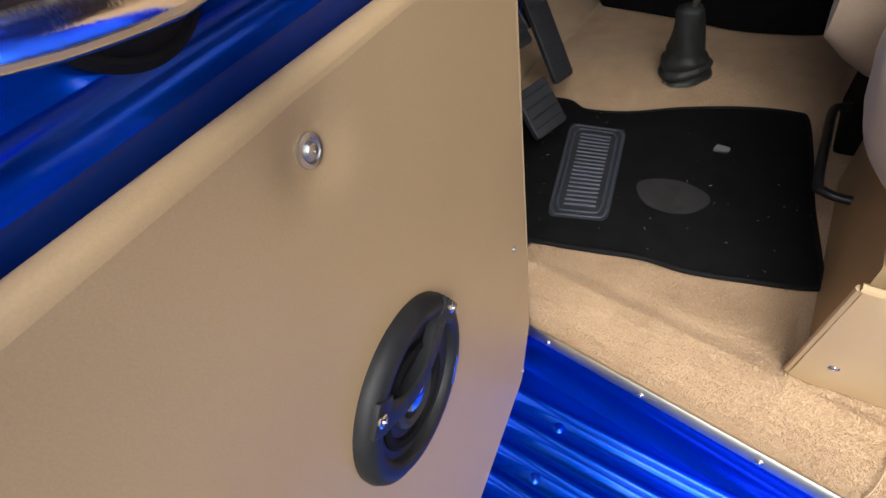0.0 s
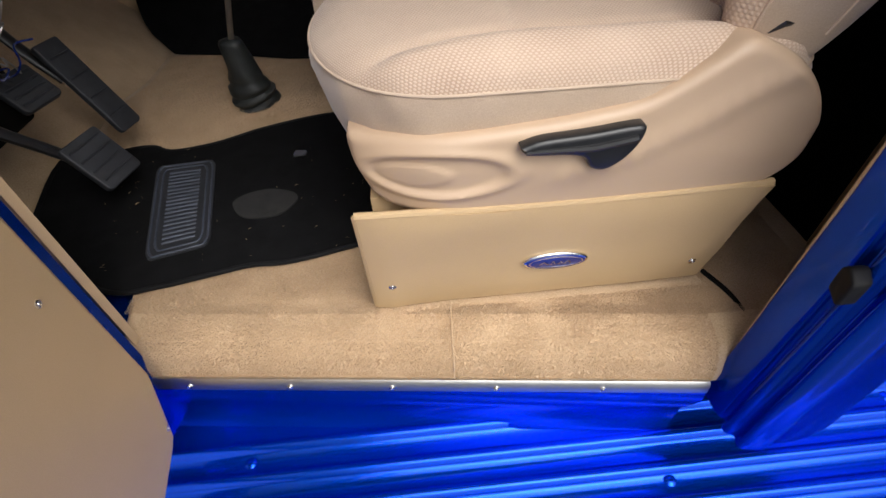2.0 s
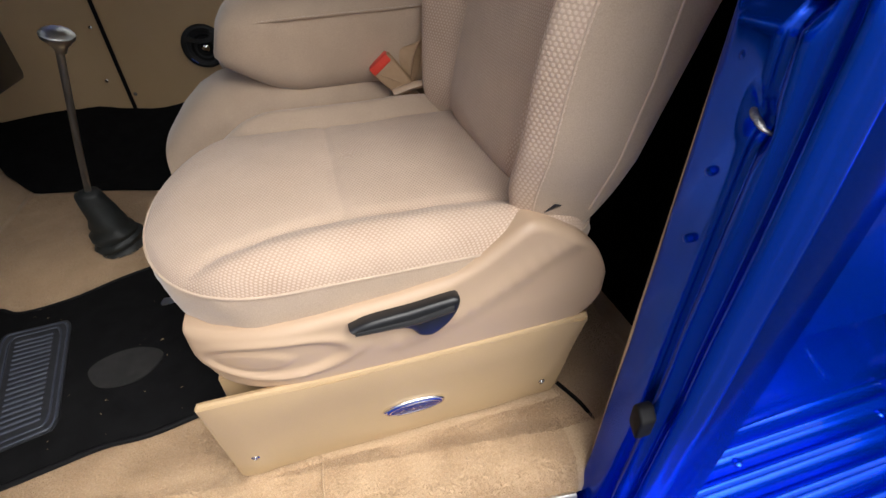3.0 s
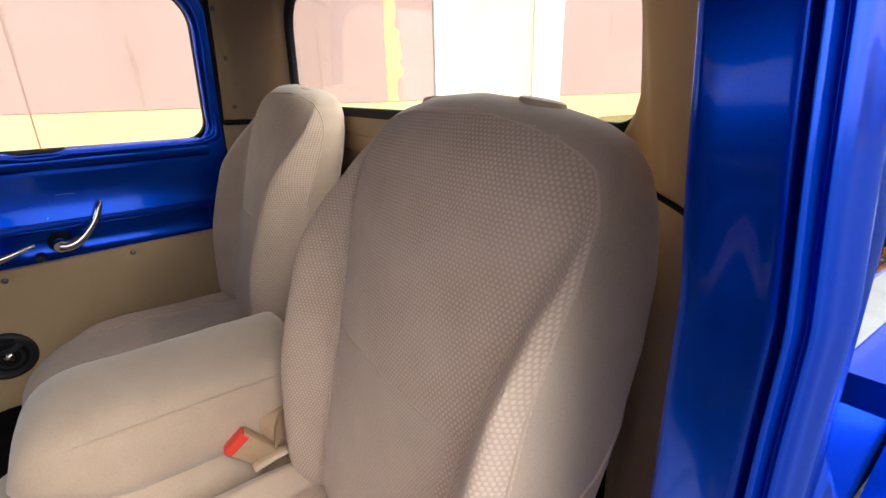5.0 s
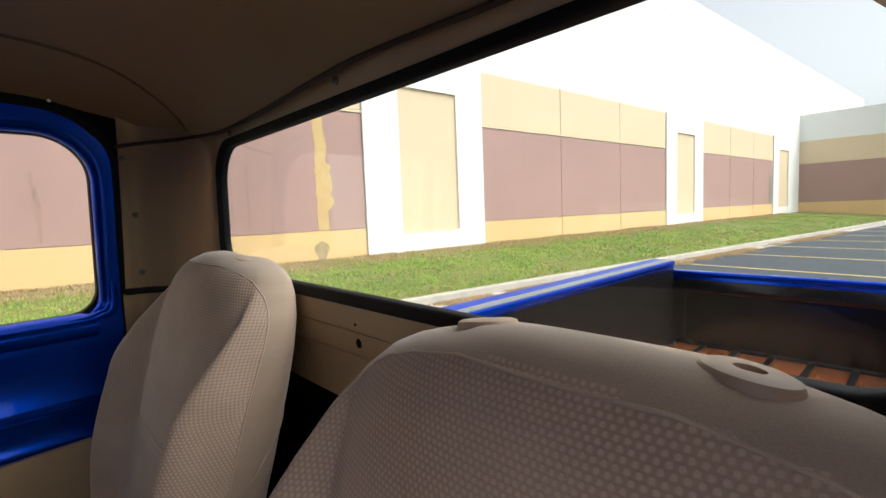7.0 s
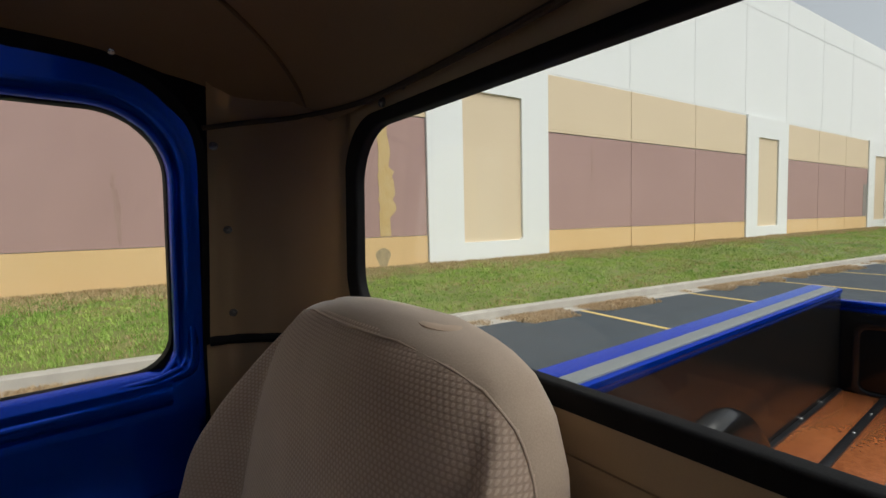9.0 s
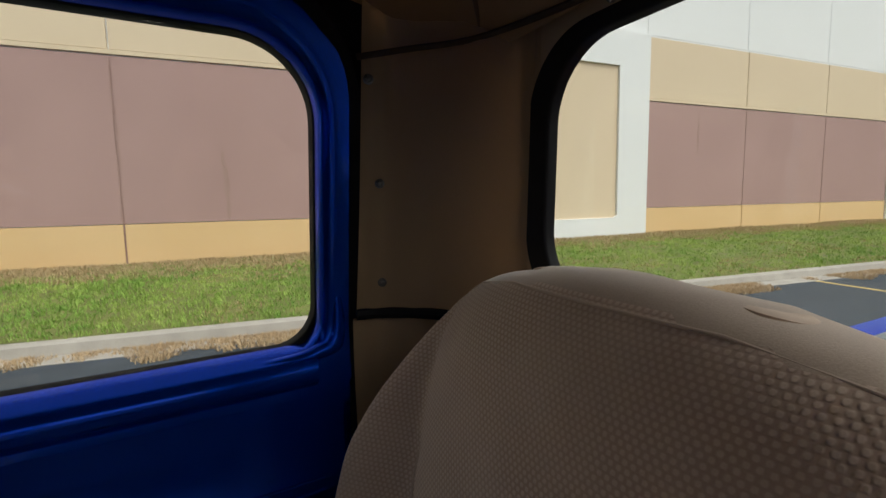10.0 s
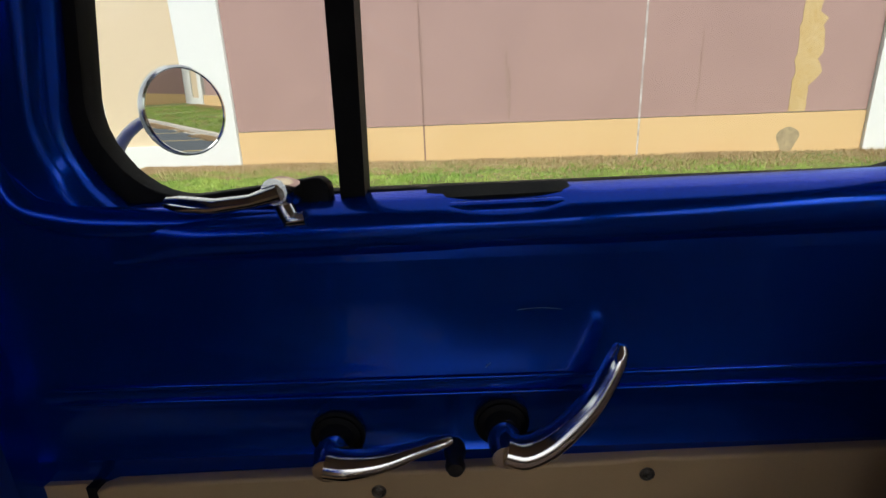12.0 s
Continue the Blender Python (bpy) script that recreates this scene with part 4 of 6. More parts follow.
for k in range(8):
    y = C + (k - 3.5) * 0.186
    bm = bmesh.new()
    box(bm, 0.89, 3.60, y - 0.017, y + 0.017, 0.11, 0.149, 0.003)
    st = part("bed_strip", bm, BLACK, bed)
    for x in (1.6, 2.4, 3.0, 3.3):
        bm = bmesh.new()
        lathe(bm, (x, y, 0.148), (0, 0, 1), [(0, 0.008), (0.002, 0.0075), (0.004, 0.003), (0.004, 0)], 10)
        part("strip_bolt", bm, STEEL, st)
for s in (1, -1):
    bm = bmesh.new()
    loops = []
    for k in range(17):
        a = math.pi * k / 16
        x, z = 2.12 - 0.36 * math.cos(a), 0.14 + 0.28 * math.sin(a) ** 1.1
        loops.append([(x, C + s * d, z * f + 0.14 * (1 - f)) for d, f in ((0.658, 1), (0.640, 0.99), (0.622, 0.95), (0.608, 0.87), (0.598, 0.74), (0.595, 0.5), (0.595, 0.0), (0.658, 0.0))])
    rings(bm, loops)
    part("wheel_arch", bm, BEDBLACK, bed, "glossy black wheel arch")
    bm = bmesh.new()
    loops = []
    for k in range(21):
        a = math.pi * k / 20
        x, z = 2.1 - 0.66 * math.cos(a), -0.28 + 0.62 * math.sin(a) ** 0.7
        loops.append([(x, C + s * d, -0.28 + (z + 0.28) * f) for d, f in ((0.70, 1), (0.78, 0.99), (0.88, 0.95), (0.95, 0.85), (0.97, 0.7), (0.96, 0.7), (0.90, 0.83), (0.80, 0.92), (0.70, 0.95))])
    rings(bm, loops)
    part("rear_fender", bm, BLUE, bed, "rounded blue rear fender")
# rear wheels under the fenders
for s in (1, -1):
    bm = bmesh.new()
    lathe(bm, (2.1, C + s * 0.70, GROUND + 0.34), (0, s, 0), [(0.0, 0.19), (0.0, 0.29), (0.02, 0.325), (0.05, 0.34), (0.13, 0.34), (0.16, 0.325), (0.18, 0.29), (0.18, 0.20)], 40)
    tyre = part("wheel", bm, RUBBER, bed, "black rear tyre")
    bm = bmesh.new()
    lathe(bm, (2.1, C + s * 0.72, GROUND + 0.34), (0, s, 0), [(0.0, 0.19), (0.13, 0.195), (0.14, 0.18), (0.11, 0.15), (0.12, 0.06), (0.15, 0.05), (0.15, 0)], 32)
    part("rim", bm, STEEL, tyre, "plain steel wheel rim")


# ---- doors ----
def door(name, place, label, side):
    """place(u, z, w): u from the hinge side, z up, w outwards from the inner face."""
    d = thing(name, label, "door", place(0.45, 0.0, 0.03), "cab doors")

    def at(u, z, w=0.0):
        return Vector(place(u, z, w - 0.18 * max(0, z - 0.9)))

    W = lambda a, b, w: at(a, b, w)
    inward = (at(0.4, 0.5, -1) - at(0.4, 0.5, 0)).normalized()
    # lower shell with two raised lines, and the outer skin
    bm = bmesh.new()
    prof = [(-0.14, 0.012), (0.50, 0.012), *(((0.550, 0.010), (0.556, 0.005), (0.562, 0.010), (0.568, 0.010), (0.574, 0.005), (0.581, 0.010)) if side < 0 else ((0.565, 0.010), (0.580, 0.004), (0.592, 0.010))), (0.640, 0.010), (0.648, 0.0045), (0.661, 0.0055), (0.672, 0.0045), (0.682, 0.010), (0.76, 0.008), (0.805, 0.002), (0.805, 0.05), (0.5, 0.07), (-0.14, 0.07)]
    rings(bm, [[at(u, z, w) for z, w in prof] for u in [(-0.07 + 1.0 * k / 12) if side > 0 else (-0.042 + 0.97 * k / 12) for k in range(13)]])
    part("door_shell", bm, BLUE, d, "glossy blue inner door")
    for z in (0.652, 0.6705):
        bm = bmesh.new()
        tube(bm, [at(u, z, 0.0045) for u in (-0.03, 0.0, 0.3, 0.6, 0.86, 0.90)], [0.0006, 0.0032, 0.0032, 0.0032, 0.0032, 0.0006], 12)
        part("raised_line", bm, BLUE, d)
    # window frame with a rolled sill
    opening = rounded([(0.020, 0.847, 0.080), (0.892, 0.856, 0.06), (0.887, 1.284, 0.10), (0.165, 1.284, 0.09)], 8)
    outer = rounded([(-0.072, 0.803, 0.01), (0.932, 0.803, 0.01), (0.922, 1.335, 0.13), (0.05, 1.335, 0.10)], 8)
    bm = bmesh.new()
    holed(bm, outer, opening, W, 0.0, 0.06, 0.022, 5, 160)
    part("window_frame", bm, BLUE, d, "blue rolled window frame")
    inner = rounded([(0.044, 0.867, 0.075), (0.890, 0.869, 0.055), (0.885, 1.282, 0.095), (0.168, 1.282, 0.085)], 8)
    bm = bmesh.new()
    holed(bm, rounded([(0.012, 0.842, 0.085), (0.898, 0.851, 0.065), (0.893, 1.29, 0.105), (0.158, 1.29, 0.095)], 8), inner, W, 0.034, 0.058, 0.004, 2, 160)
    part("window_channel", bm, RUBBER, d, "black felt window channel")
    bm = bmesh.new()
    slab(bm, inner, W, 0.046, 0.049)
    g = part("pane", bm, GLASS, d, "clear door glass", smooth=False)
    g.visible_shadow = False
    # quarter window: divider bar, lower frame, latch
    bm = bmesh.new()
    rings(bm, [[at(u + s * 0.024, z, w) for s, w in ((0, 0.024), (1, 0.024), (1, 0.056), (0, 0.056))] for u, z in ((0.300, 0.845), (0.324, 1.29))])
    bar = part("divider_bar", bm, RUBBER, d, "black quarter window divider", smooth=False)
    bm = bmesh.new()
    slab(bm, rounded([(0.135, 0.842, 0.004), (0.292, 0.842, 0.004), (0.292, 0.886, 0.012), (0.25, 0.880, 0.01), (0.135, 0.868, 0.004)], 3), W, 0.014, 0.036, 0.003)
    part("latch_mount", bm, RUBBER, d, "perished black rubber latch mount")
    bm = bmesh.new()
    tube(bm, [at(0.258, 0.872, 0.010), at(0.256, 0.876, -0.012), at(0.255, 0.878, -0.028)], [0.013, 0.014, 0.012], 14)
    tube(bm, [at(u, z, w) for u, z, w in ((0.258, 0.877, -0.024), (0.235, 0.871, -0.030), (0.205, 0.868, -0.032), (0.175, 0.871, -0.032), (0.163, 0.873, -0.031))], [0.012, 0.009, 0.010, 0.011, 0.007], 12, 0.7)
    tube(bm, [at(0.255, 0.868, -0.012), at(0.262, 0.850, -0.014), at(0.276, 0.852, -0.014)], [0.009, 0.010, 0.008], 10)
    part("quarter_latch", bm, CHROME, d, "chrome quarter window latch")
    # rolled sill lip that turns up at the rear corner
    bm = bmesh.new()
    lip = curve([at(u, z, w) for u, z, w in ((-0.01, 0.93, 0.008), (0.005, 0.875, 0.002), (0.04, 0.856, 0.004), (0.12, 0.847, 0.007), (0.35, 0.847, 0.007), (0.60, 0.850, 0.007), (0.82, 0.854, 0.007), (0.885, 0.864, 0.006), (0.912, 0.885, 0.004), (0.914, 0.97, 0.010))], 60)
    tube(bm, lip, [lerp_table(k / 60, [(0, 0.006), (0.12, 0.016), (0.33, 0.0165), (0.42, 0.010), (0.75, 0.010), (0.86, 0.015), (1, 0.006)]) for k in range(61)], 16, 1.0, inward)
    part("sill_roll", bm, BLUE, d, "rolled blue sill lip")
    # the sill's full round from the glass down to the panel
    bm = bmesh.new()
    prof = [(0.036, 0.8622), (0.030, 0.8618), (0.022, 0.8604), (0.012, 0.8576), (0.003, 0.8540), (-0.005, 0.8496), (-0.0105, 0.8443), (-0.0138, 0.8380), (-0.0145, 0.8310), (-0.0130, 0.8235), (-0.0090, 0.8155), (-0.0030, 0.8090), (0.0040, 0.8050), (0.036, 0.804)]
    rings(bm, [[at(u, z + 0.0105 * u - 0.006 * math.exp(-(((u - 0.46) / 0.05) ** 4)) * step(0.834, 0.855, z) * (1 - step(0.004, 0.03, w)), w * (step(0.06, 0.18, u) if w < 0 else 1) + 0.003 * math.exp(-(((u - 0.46) / 0.06) ** 4)) * (1 if w < 0 else 0)) for w, z in prof] for u in [0.08 + 0.80 * k / 60 for k in range(61)]])
    part("sill_ledge", bm, BLUE, d, "rounded blue window sill", angle=60)
    # dark slot worn in the sill
    bm = bmesh.new()
    slab(bm, rounded([(0.385, 0.852, 0.004), (0.53, 0.853, 0.006), (0.52, 0.866, 0.004), (0.385, 0.866, 0.002)], 3), lambda a, b, w: at(a, 0.8540 + 0.60 * (b - 0.852) + 0.0105 * a + w, 0.012 + (b - 0.852) * 1.5), -0.001, 0.0025)
    part("sill_slot", bm, RUBBER, d)
    # tan card, padded at its edge
    bm = bmesh.new()
    card = rounded([(-0.042 if side < 0 else 0.0, -0.02, 0.01), (0.012, -0.125, 0.012), (0.88, -0.125, 0.03), (0.918, -0.06, 0.03), (0.918, 0.558 if side < 0 else 0.575, 0.006), (-0.042 if side < 0 else 0.0, 0.537 if side < 0 else 0.552, 0.006)], 4)
    slab(bm, resample(card, 140), W, 0.0125, -0.006, 0.008 if side < 0 else 0.004, 4)
    bmesh.ops.inset_individual(bm, faces=[f for f in bm.faces if len(f.verts) > 4], thickness=0.003)
    bmesh.ops.triangulate(bm, faces=[f for f in bm.faces if len(f.verts) > 4])
    # the padding dips round the two upper buttons
    ua, za = (at(1, 0.3) - at(0, 0.3)).normalized(), Vector((0, 0, 1))
    for bu, bz in ((0.241, 0.511), (0.615, 0.513)) if side < 0 else ((0.316, 0.532), (0.615, 0.545)):
        for k in range(-6, 7):
            for ax, o in ((ua, bu), (za, bz)):
                c = at(bu, bz) + ax * (0.008 * k)
                bmesh.ops.bisect_plane(bm, geom=bm.verts[:] + bm.edges[:] + bm.faces[:], plane_co=c, plane_no=ax)
        c = at(bu, bz, -0.006)
        for v in bm.verts:
            if (v.co - c).dot(inward) > -0.004:
                v.co -= inward * 0.0055 * math.exp(-(((v.co - c).length / 0.020) ** 2))
    part("door_card", bm, VINYL, d, "padded tan vinyl door card")
    # buttons and edge screws
    for u, z, r in ((0.241, 0.511, 0.0105), (0.615, 0.513, 0.0105), (0.010, 0.205, 0.006), (0.010, -0.095, 0.006), (0.90, 0.2, 0.006), (0.90, -0.05, 0.006)) if side < 0 else ((0.316, 0.532, 0.0085), (0.615, 0.545, 0.0085), (0.012, 0.19, 0.006), (0.012, 0.04, 0.006), (0.905, 0.555, 0.007)):
        screw(d, at(u, z, -0.0015 if r > 0.008 else -0.0055), inward, r * (1 if side > 0 else 0.8), "button", CUP if side > 0 else STEEL)
    # round speaker: broad rim with screw lugs, cone, a curved bridge and a bright dome
    u0, z0 = (0.2475, 0.303) if side < 0 else (0.268, 0.318)
    k0 = 1.05 if side < 0 else 1.0
    P = lambda a, b, w: at(u0 + a * k0, z0 + b * k0, w)
    bm = bmesh.new()
    lathe(bm, at(u0, z0, -0.004), inward, [(0, 0.0685 * k0), (0.006, 0.0690 * k0), (0.012, 0.0665 * k0), (0.0155, 0.061 * k0), (0.0155, 0.056 * k0), (0.013, 0.0525 * k0), (0.0085, 0.051 * k0), (0.0075, 0.046 * k0), (0.0045, 0.034 * k0), (0.0035, 0.018), (0.0035, 0)], 56)
    sp = part("speaker", bm, SATIN, d, "round black door speaker")
    bm = bmesh.new()
    lathe(bm, P(0.004, -0.004, -0.004), inward, [(0.003, 0.043), (0.0085, 0.0425), (0.0105, 0.039), (0.0085, 0.035), (0.003, 0.033)], 44)
    part("cone_ring", bm, RUBBER, sp, "grey rubber cone surround")
    bm = bmesh.new()
    lathe(bm, P(0.004, -0.006, -0.004), inward, [(0.002, 0.026), (0.0085, 0.0255), (0.0105, 0.022), (0.0085, 0.018), (0.004, 0.0165)], 36)
    part("dome_surround", bm, RUBBER if side > 0 else PAD, sp, "grey dome surround")
    bm = bmesh.new()
    lathe(bm, P(0.004, -0.006, -0.004), inward, [(0.002, 0.0150), (0.007, 0.0145), (0.0105, 0.0115), (0.0125, 0.006), (0.013, 0)], 24)
    part("tweeter", bm, CHROME, sp, "bright tweeter dome")
    bm = bmesh.new()
    line = curve([(-0.055, 0.026, 0), (-0.040, 0.027, 0), (-0.020, 0.019, 0), (0.002, 0.016, 0), (0.022, 0.020, 0), (0.040, 0.033, 0)], 30)
    loops = []
    for k, p in enumerate(line):
        t = (line[min(k + 1, 30)] - line[max(k - 1, 0)]).normalized()
        o = Vector((-t.y, t.x, 0)) * (0.0065 + 0.006 * abs(2 * k / 30 - 1) ** 3)
        h = -0.0185 - 0.004 * math.sin(math.pi * k / 30)
        loops.append([P(p.x + o.x * a, p.y + o.y * a, h + e) for a, e in ((-1, 0.010), (-1, 0.002), (-0.7, 0.0), (0.7, 0.0), (1, 0.002), (1, 0.010))])
    rings(bm, loops)
    part("bridge", bm, SATIN, sp, "black bridge curved across the speaker")
    for a, b in ((-0.0555, 0.0260), (0.0428, 0.0422)):
        o = Vector((a, b, 0)).normalized()
        e = Vector((-o.y, o.x, 0))
        bm = bmesh.new()
        slab(bm, rounded([(-0.0135, -0.011, 0.002), (0.0135, -0.011, 0.002), (0.0115, 0.0055, 0.002), (-0.0115, 0.0055, 0.002)], 2), lambda p, q, w: P(a + e.x * p + o.x * q, b + e.y * p + o.y * q, w), -0.010, -0.0205, 0.0015)
        part("screw_lug", bm, SATIN, sp)
        if side < 0:
            screw(sp, P(a, b, -0.0205), inward, 0.0048)
    bm = bmesh.new()
    slab(bm, [(-0.050, -0.034), (-0.033, -0.051), (-0.0305, -0.0485), (-0.0475, -0.0315)], P, -0.0185, -0.0202)
    part("maker_mark", bm, material("mark_blue", (0.02, 0.08, 0.45), (0.03, 0.10, 0.5), rough=0.4), sp, "small blue printed mark")
    # window crank and latch lever, chrome; the driver's are slimmer on broader discs
    slim, fat = (1.0, 0.88) if side > 0 else (0.74, 1.0)
    for nm, pu, pz, pts, rad in (
        ("door_lever", 0.275, 0.602, ((0, 0.0, -0.034), (0.02, -0.002, -0.036), (0.055, 0.0, -0.035), (0.09, 0.010, -0.033), (0.118, 0.019, -0.032), (0.126, 0.021, -0.031)), (0.0195, 0.0185, 0.0135, 0.0092, 0.0080, 0.0055)),
        ("window_crank", 0.455, 0.612, ((0, 0.0, -0.034), (0.02, -0.003, -0.036), (0.05, 0.012, -0.035), (0.085, 0.050, -0.032), (0.106, 0.092, -0.029), (0.110, 0.108, -0.027)), (0.0200, 0.0200, 0.0170, 0.0140, 0.0115, 0.0060)),
    ):
        bm = bmesh.new()
        lathe(bm, at(pu, pz, 0.01), inward, [(0, 0.034 * fat), (0.005, 0.034 * fat), (0.007, 0.031 * fat), (0.006, 0.029 * fat), (0.009, 0.026), (0.011, 0.02), (0.020, 0.016 * slim), (0.022, 0.0)], 40)
        part("escutcheon", bm, RUBBER, d, "black escutcheon")
        bm = bmesh.new()
        tube(bm, [at(pu, pz, -0.010), at(pu, pz, -0.025), at(pu, pz - 0.003 * slim, -0.045 + 0.02 * (1 - slim))], [0.016 * slim, 0.018 * slim, 0.015 * slim], 16)
        ln = curve([at(pu + a, pz + b, c) for a, b, c in pts], 20)
        rr = [slim * lerp_table(k / 20 * (len(rad) - 1), list(enumerate(rad))) for k in range(21)]
        tube(bm, ln, rr, 20, 0.8)
        part(nm, bm, CHROME, d, "curved chrome handle")
    bm = bmesh.new()
    lathe(bm, at(0.403, 0.580, 0.008), inward, [(0, 0.012), (0.010, 0.012), (0.02, 0.009), (0.03, 0.011), (0.036, 0.008), (0.037, 0)], 18)
    part("lock_knob", bm, BLACK, d, "small black lock knob")
    # old scratches swept by the crank
    for a0, a1, r in ((1.35, 1.75, 0.105), (2.35, 2.62, 0.062)) if side > 0 else ():
        bm = bmesh.new()
        tube(bm, [at(0.492 + r * 1.1 * math.cos(a0 + (a1 - a0) * k / 12), 0.640 + r * math.sin(a0 + (a1 - a0) * k / 12), 0.0085) for k in range(13)], 0.0005, 5)
        part("scratch", bm, WORN, d, "fine curved scratch in the paint")
    return d, at


def passenger(u, z, w):
    x = -0.375 + u
    return (x - 0.06 * w, 1.420 + 0.062 * (x - 0.15) + w, z)


def driver(u, z, w):
    return (-0.333 + 0.165 * u - 0.986 * w, -0.10 - 0.986 * u - 0.165 * w, z)


pdoor, _ = door("passenger_door", passenger, "closed blue passenger door with tan card", 1)
door("driver_door", driver, "open blue driver door with tan vinyl card", -1)

MX, MY, MZ = -0.322, 1.60, 0.954
mn = Vector((0.90, -0.43, -0.035)).normalized()
bm = bmesh.new()
lathe(bm, (MX, MY, MZ), -mn, [(0.0, 0.052), (-0.003, 0.0545), (-0.002, 0.057), (0.006, 0.058), (0.016, 0.052), (0.026, 0.03), (0.03, 0.0)], 40)
mir = part("side_mirror", bm, CHROME, pdoor, "round chrome side mirror")
bm = bmesh.new()
lathe(bm, (MX, MY, MZ), mn, [(0, 0.0530), (0.0015, 0.0530), (0.0015, 0)], 40)
part("mirror_face", bm, MIRROR, mir, "mirror glass")
bm = bmesh.new()
ax = curve([(MX - 0.045, MY + 0.012, MZ - 0.005), (MX - 0.075, MY + 0.012, MZ - 0.012), (MX - 0.105, MY + 0.01, MZ - 0.035), (MX - 0.125, MY, MZ - 0.075), (MX - 0.12, MY - 0.06, MZ - 0.11), (MX - 0.075, MY - 0.135, MZ - 0.115)], 16)
tube(bm, ax, [0.0065 + 0.003 * k / 16 for k in range(17)], 12)
# the chrome's bright reflection of wall and sky is put into a pale base colour
part("mirror_arm", bm, material("pale_reflection_chrome", (0.74, 0.71, 0.70), (0.82, 0.80, 0.78), rough=0.35, metal=0.25, scale=30, fine=500), mir, "satin chrome mirror arm")


# ---- seats ----
def soft_ring(half, lo, hi, crown, n=44, sq=4.0):
    """A cushion's cross-section: offsets across and heights, with a crowned top."""
    out = []
    for k in range(n):
        a = 2 * math.pi * k / n
        c, s = math.cos(a), math.sin(a)
        r = (abs(c) ** sq + abs(s) ** sq) ** (-1 / sq)
        x, y = r * c, r * s
        h = (hi - lo) / 2
        z = (lo + hi) / 2 + h * y
        if y > 0:
            z += crown(x) * min(1, y * 1.2)
        out.append((x * half, z))
    return out


def seat(name, yc, out, dx, dz, wide, label):
    """A bucket seat round the line y = yc; out is the side of its plastic shield (-1 or 1)."""
    s = thing(name, label, "car seat", (0.25 + dx, yc, 0.0), "bucket seats")
    Y = lambda v: yc + out * v
    # cushion: a rounded nose, a sewn centre panel with a cross seam, soft bolsters and a wrinkled side band
    CX, SEAM, n, M = 0.24, 0.352 + dz, 200, 50

    def wide_at(x):
        u, r = min(1.0, max(0.0, (x + 0.045) / 0.20)), min(1.0, max(0.0, (0.53 - x) / 0.05))
        return 0.240 * math.sqrt(max(0.0, 1 - (1 - u) ** 2.6)) * (1 - 0.12 * (1 - r) ** 2)

    CUSHION_CREASE = [(-0.05, 0.20), (0.03, 0.196), (0.07, 0.176), (0.135, 0.160), (0.22, 0.152), (0.33, 0.156), (0.43, 0.170), (0.55, 0.18)]

    def top_z(x, v):
        q, c = abs(v), lerp_table(x, CUSHION_CREASE)
        u = min(1.0, max(0.0, (x + 0.045) / 0.20))
        z = 0.384 + dz + 0.013 * (1 - min(1.0, q / c) ** 2) + (0.012 if v > 0 else 0.020) * step(c, c + 0.045, q)
        z -= 0.0055 * math.exp(-(((q - c) / 0.008) ** 2)) * step(-0.01, 0.06, x)
        z -= 0.0045 * math.exp(-(((x - 0.214 - 0.10 * v * v) / 0.007) ** 2)) * (1 - step(c - 0.01, c + 0.01, q))
        z -= 0.004 * math.exp(-(((x - 0.214) / 0.05) ** 2)) * (1 - step(0.0, c, q))
        z += 0.0016 * noise.noise((x * 16, v * 12, 3)) + 0.0030 * noise.noise((x * 6, v * 5, 8))
        return z - 0.030 * (1 - u) ** 2 - 0.006 * step(0.35, 0.5, x)

    half_line = [(-0.045 + 0.575 * (k / 60) ** 1.8, wide_at(-0.045 + 0.575 * (k / 60) ** 1.8)) for k in range(61)]
    plan = resample(half_line + [(x, -h) for x, h in half_line[:0:-1]], n)
    bm = bmesh.new()
    loops = []
    for z, g in ((0.232 + dz, 0.90), (0.245 + dz, 0.935), (0.275 + dz, 0.970), (0.305 + dz, 0.992), (0.328 + dz, 1.002), (0.343 + dz, 1.004)):
        ring = []
        for x, v in plan:
            w = 1 + (0.014 * noise.noise((x * 22 + z * 18, v * 22, z * 26)) + 0.006 * noise.noise((x * 60, v * 60, z * 40))) * step(0.24 + dz, 0.30 + dz, z)
            ring.append((CX + dx + (x - CX) * g * w, Y(v * g * w), z))
        loops.append(ring)
    for k in range(M):
        g = 1 - k / M
        ring = []
        for x, v in plan:
            r = math.hypot(x - CX, v)
            t = min(1.0, (1 - g) * r / 0.050)
            px, pv = CX + (x - CX) * g, v * g
            ring.append((px + dx, Y(pv), SEAM + (top_z(px, pv) - SEAM) * math.sqrt(max(0.0, 1 - (1 - t) ** 2))))
        loops.append(ring)
    vs = rings(bm, loops)
    lay = bm.loops.layers.uv.new("cloth")
    for f in bm.faces:
        c = f.calc_center_median()
        if c.z > SEAM:
            v = (c.y - yc) * out
            f.material_index = 2 if abs(v) < lerp_table(c.x - dx, CUSHION_CREASE) else (1 if v > 0 else 0)
        for l in f.loops:
            p = Vector((l.vert.co.x - dx - CX, (l.vert.co.y - yc) * out))
            l[lay].uv = p + p.normalized() * max(-0.03, 0.39 + dz - l.vert.co.z) * 1.3
    line = [v.co.copy() for v in vs[6]]
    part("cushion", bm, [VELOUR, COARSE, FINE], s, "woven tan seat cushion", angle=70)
    bm = bmesh.new()
    tube(bm, line + line[:1], 0.0019, 8, caps=False)
    part("cushion_seam", bm, THREAD, s)
    # backrest: an arched woven front with bolsters that grow downwards, and a plain velour border
    bm = bmesh.new()
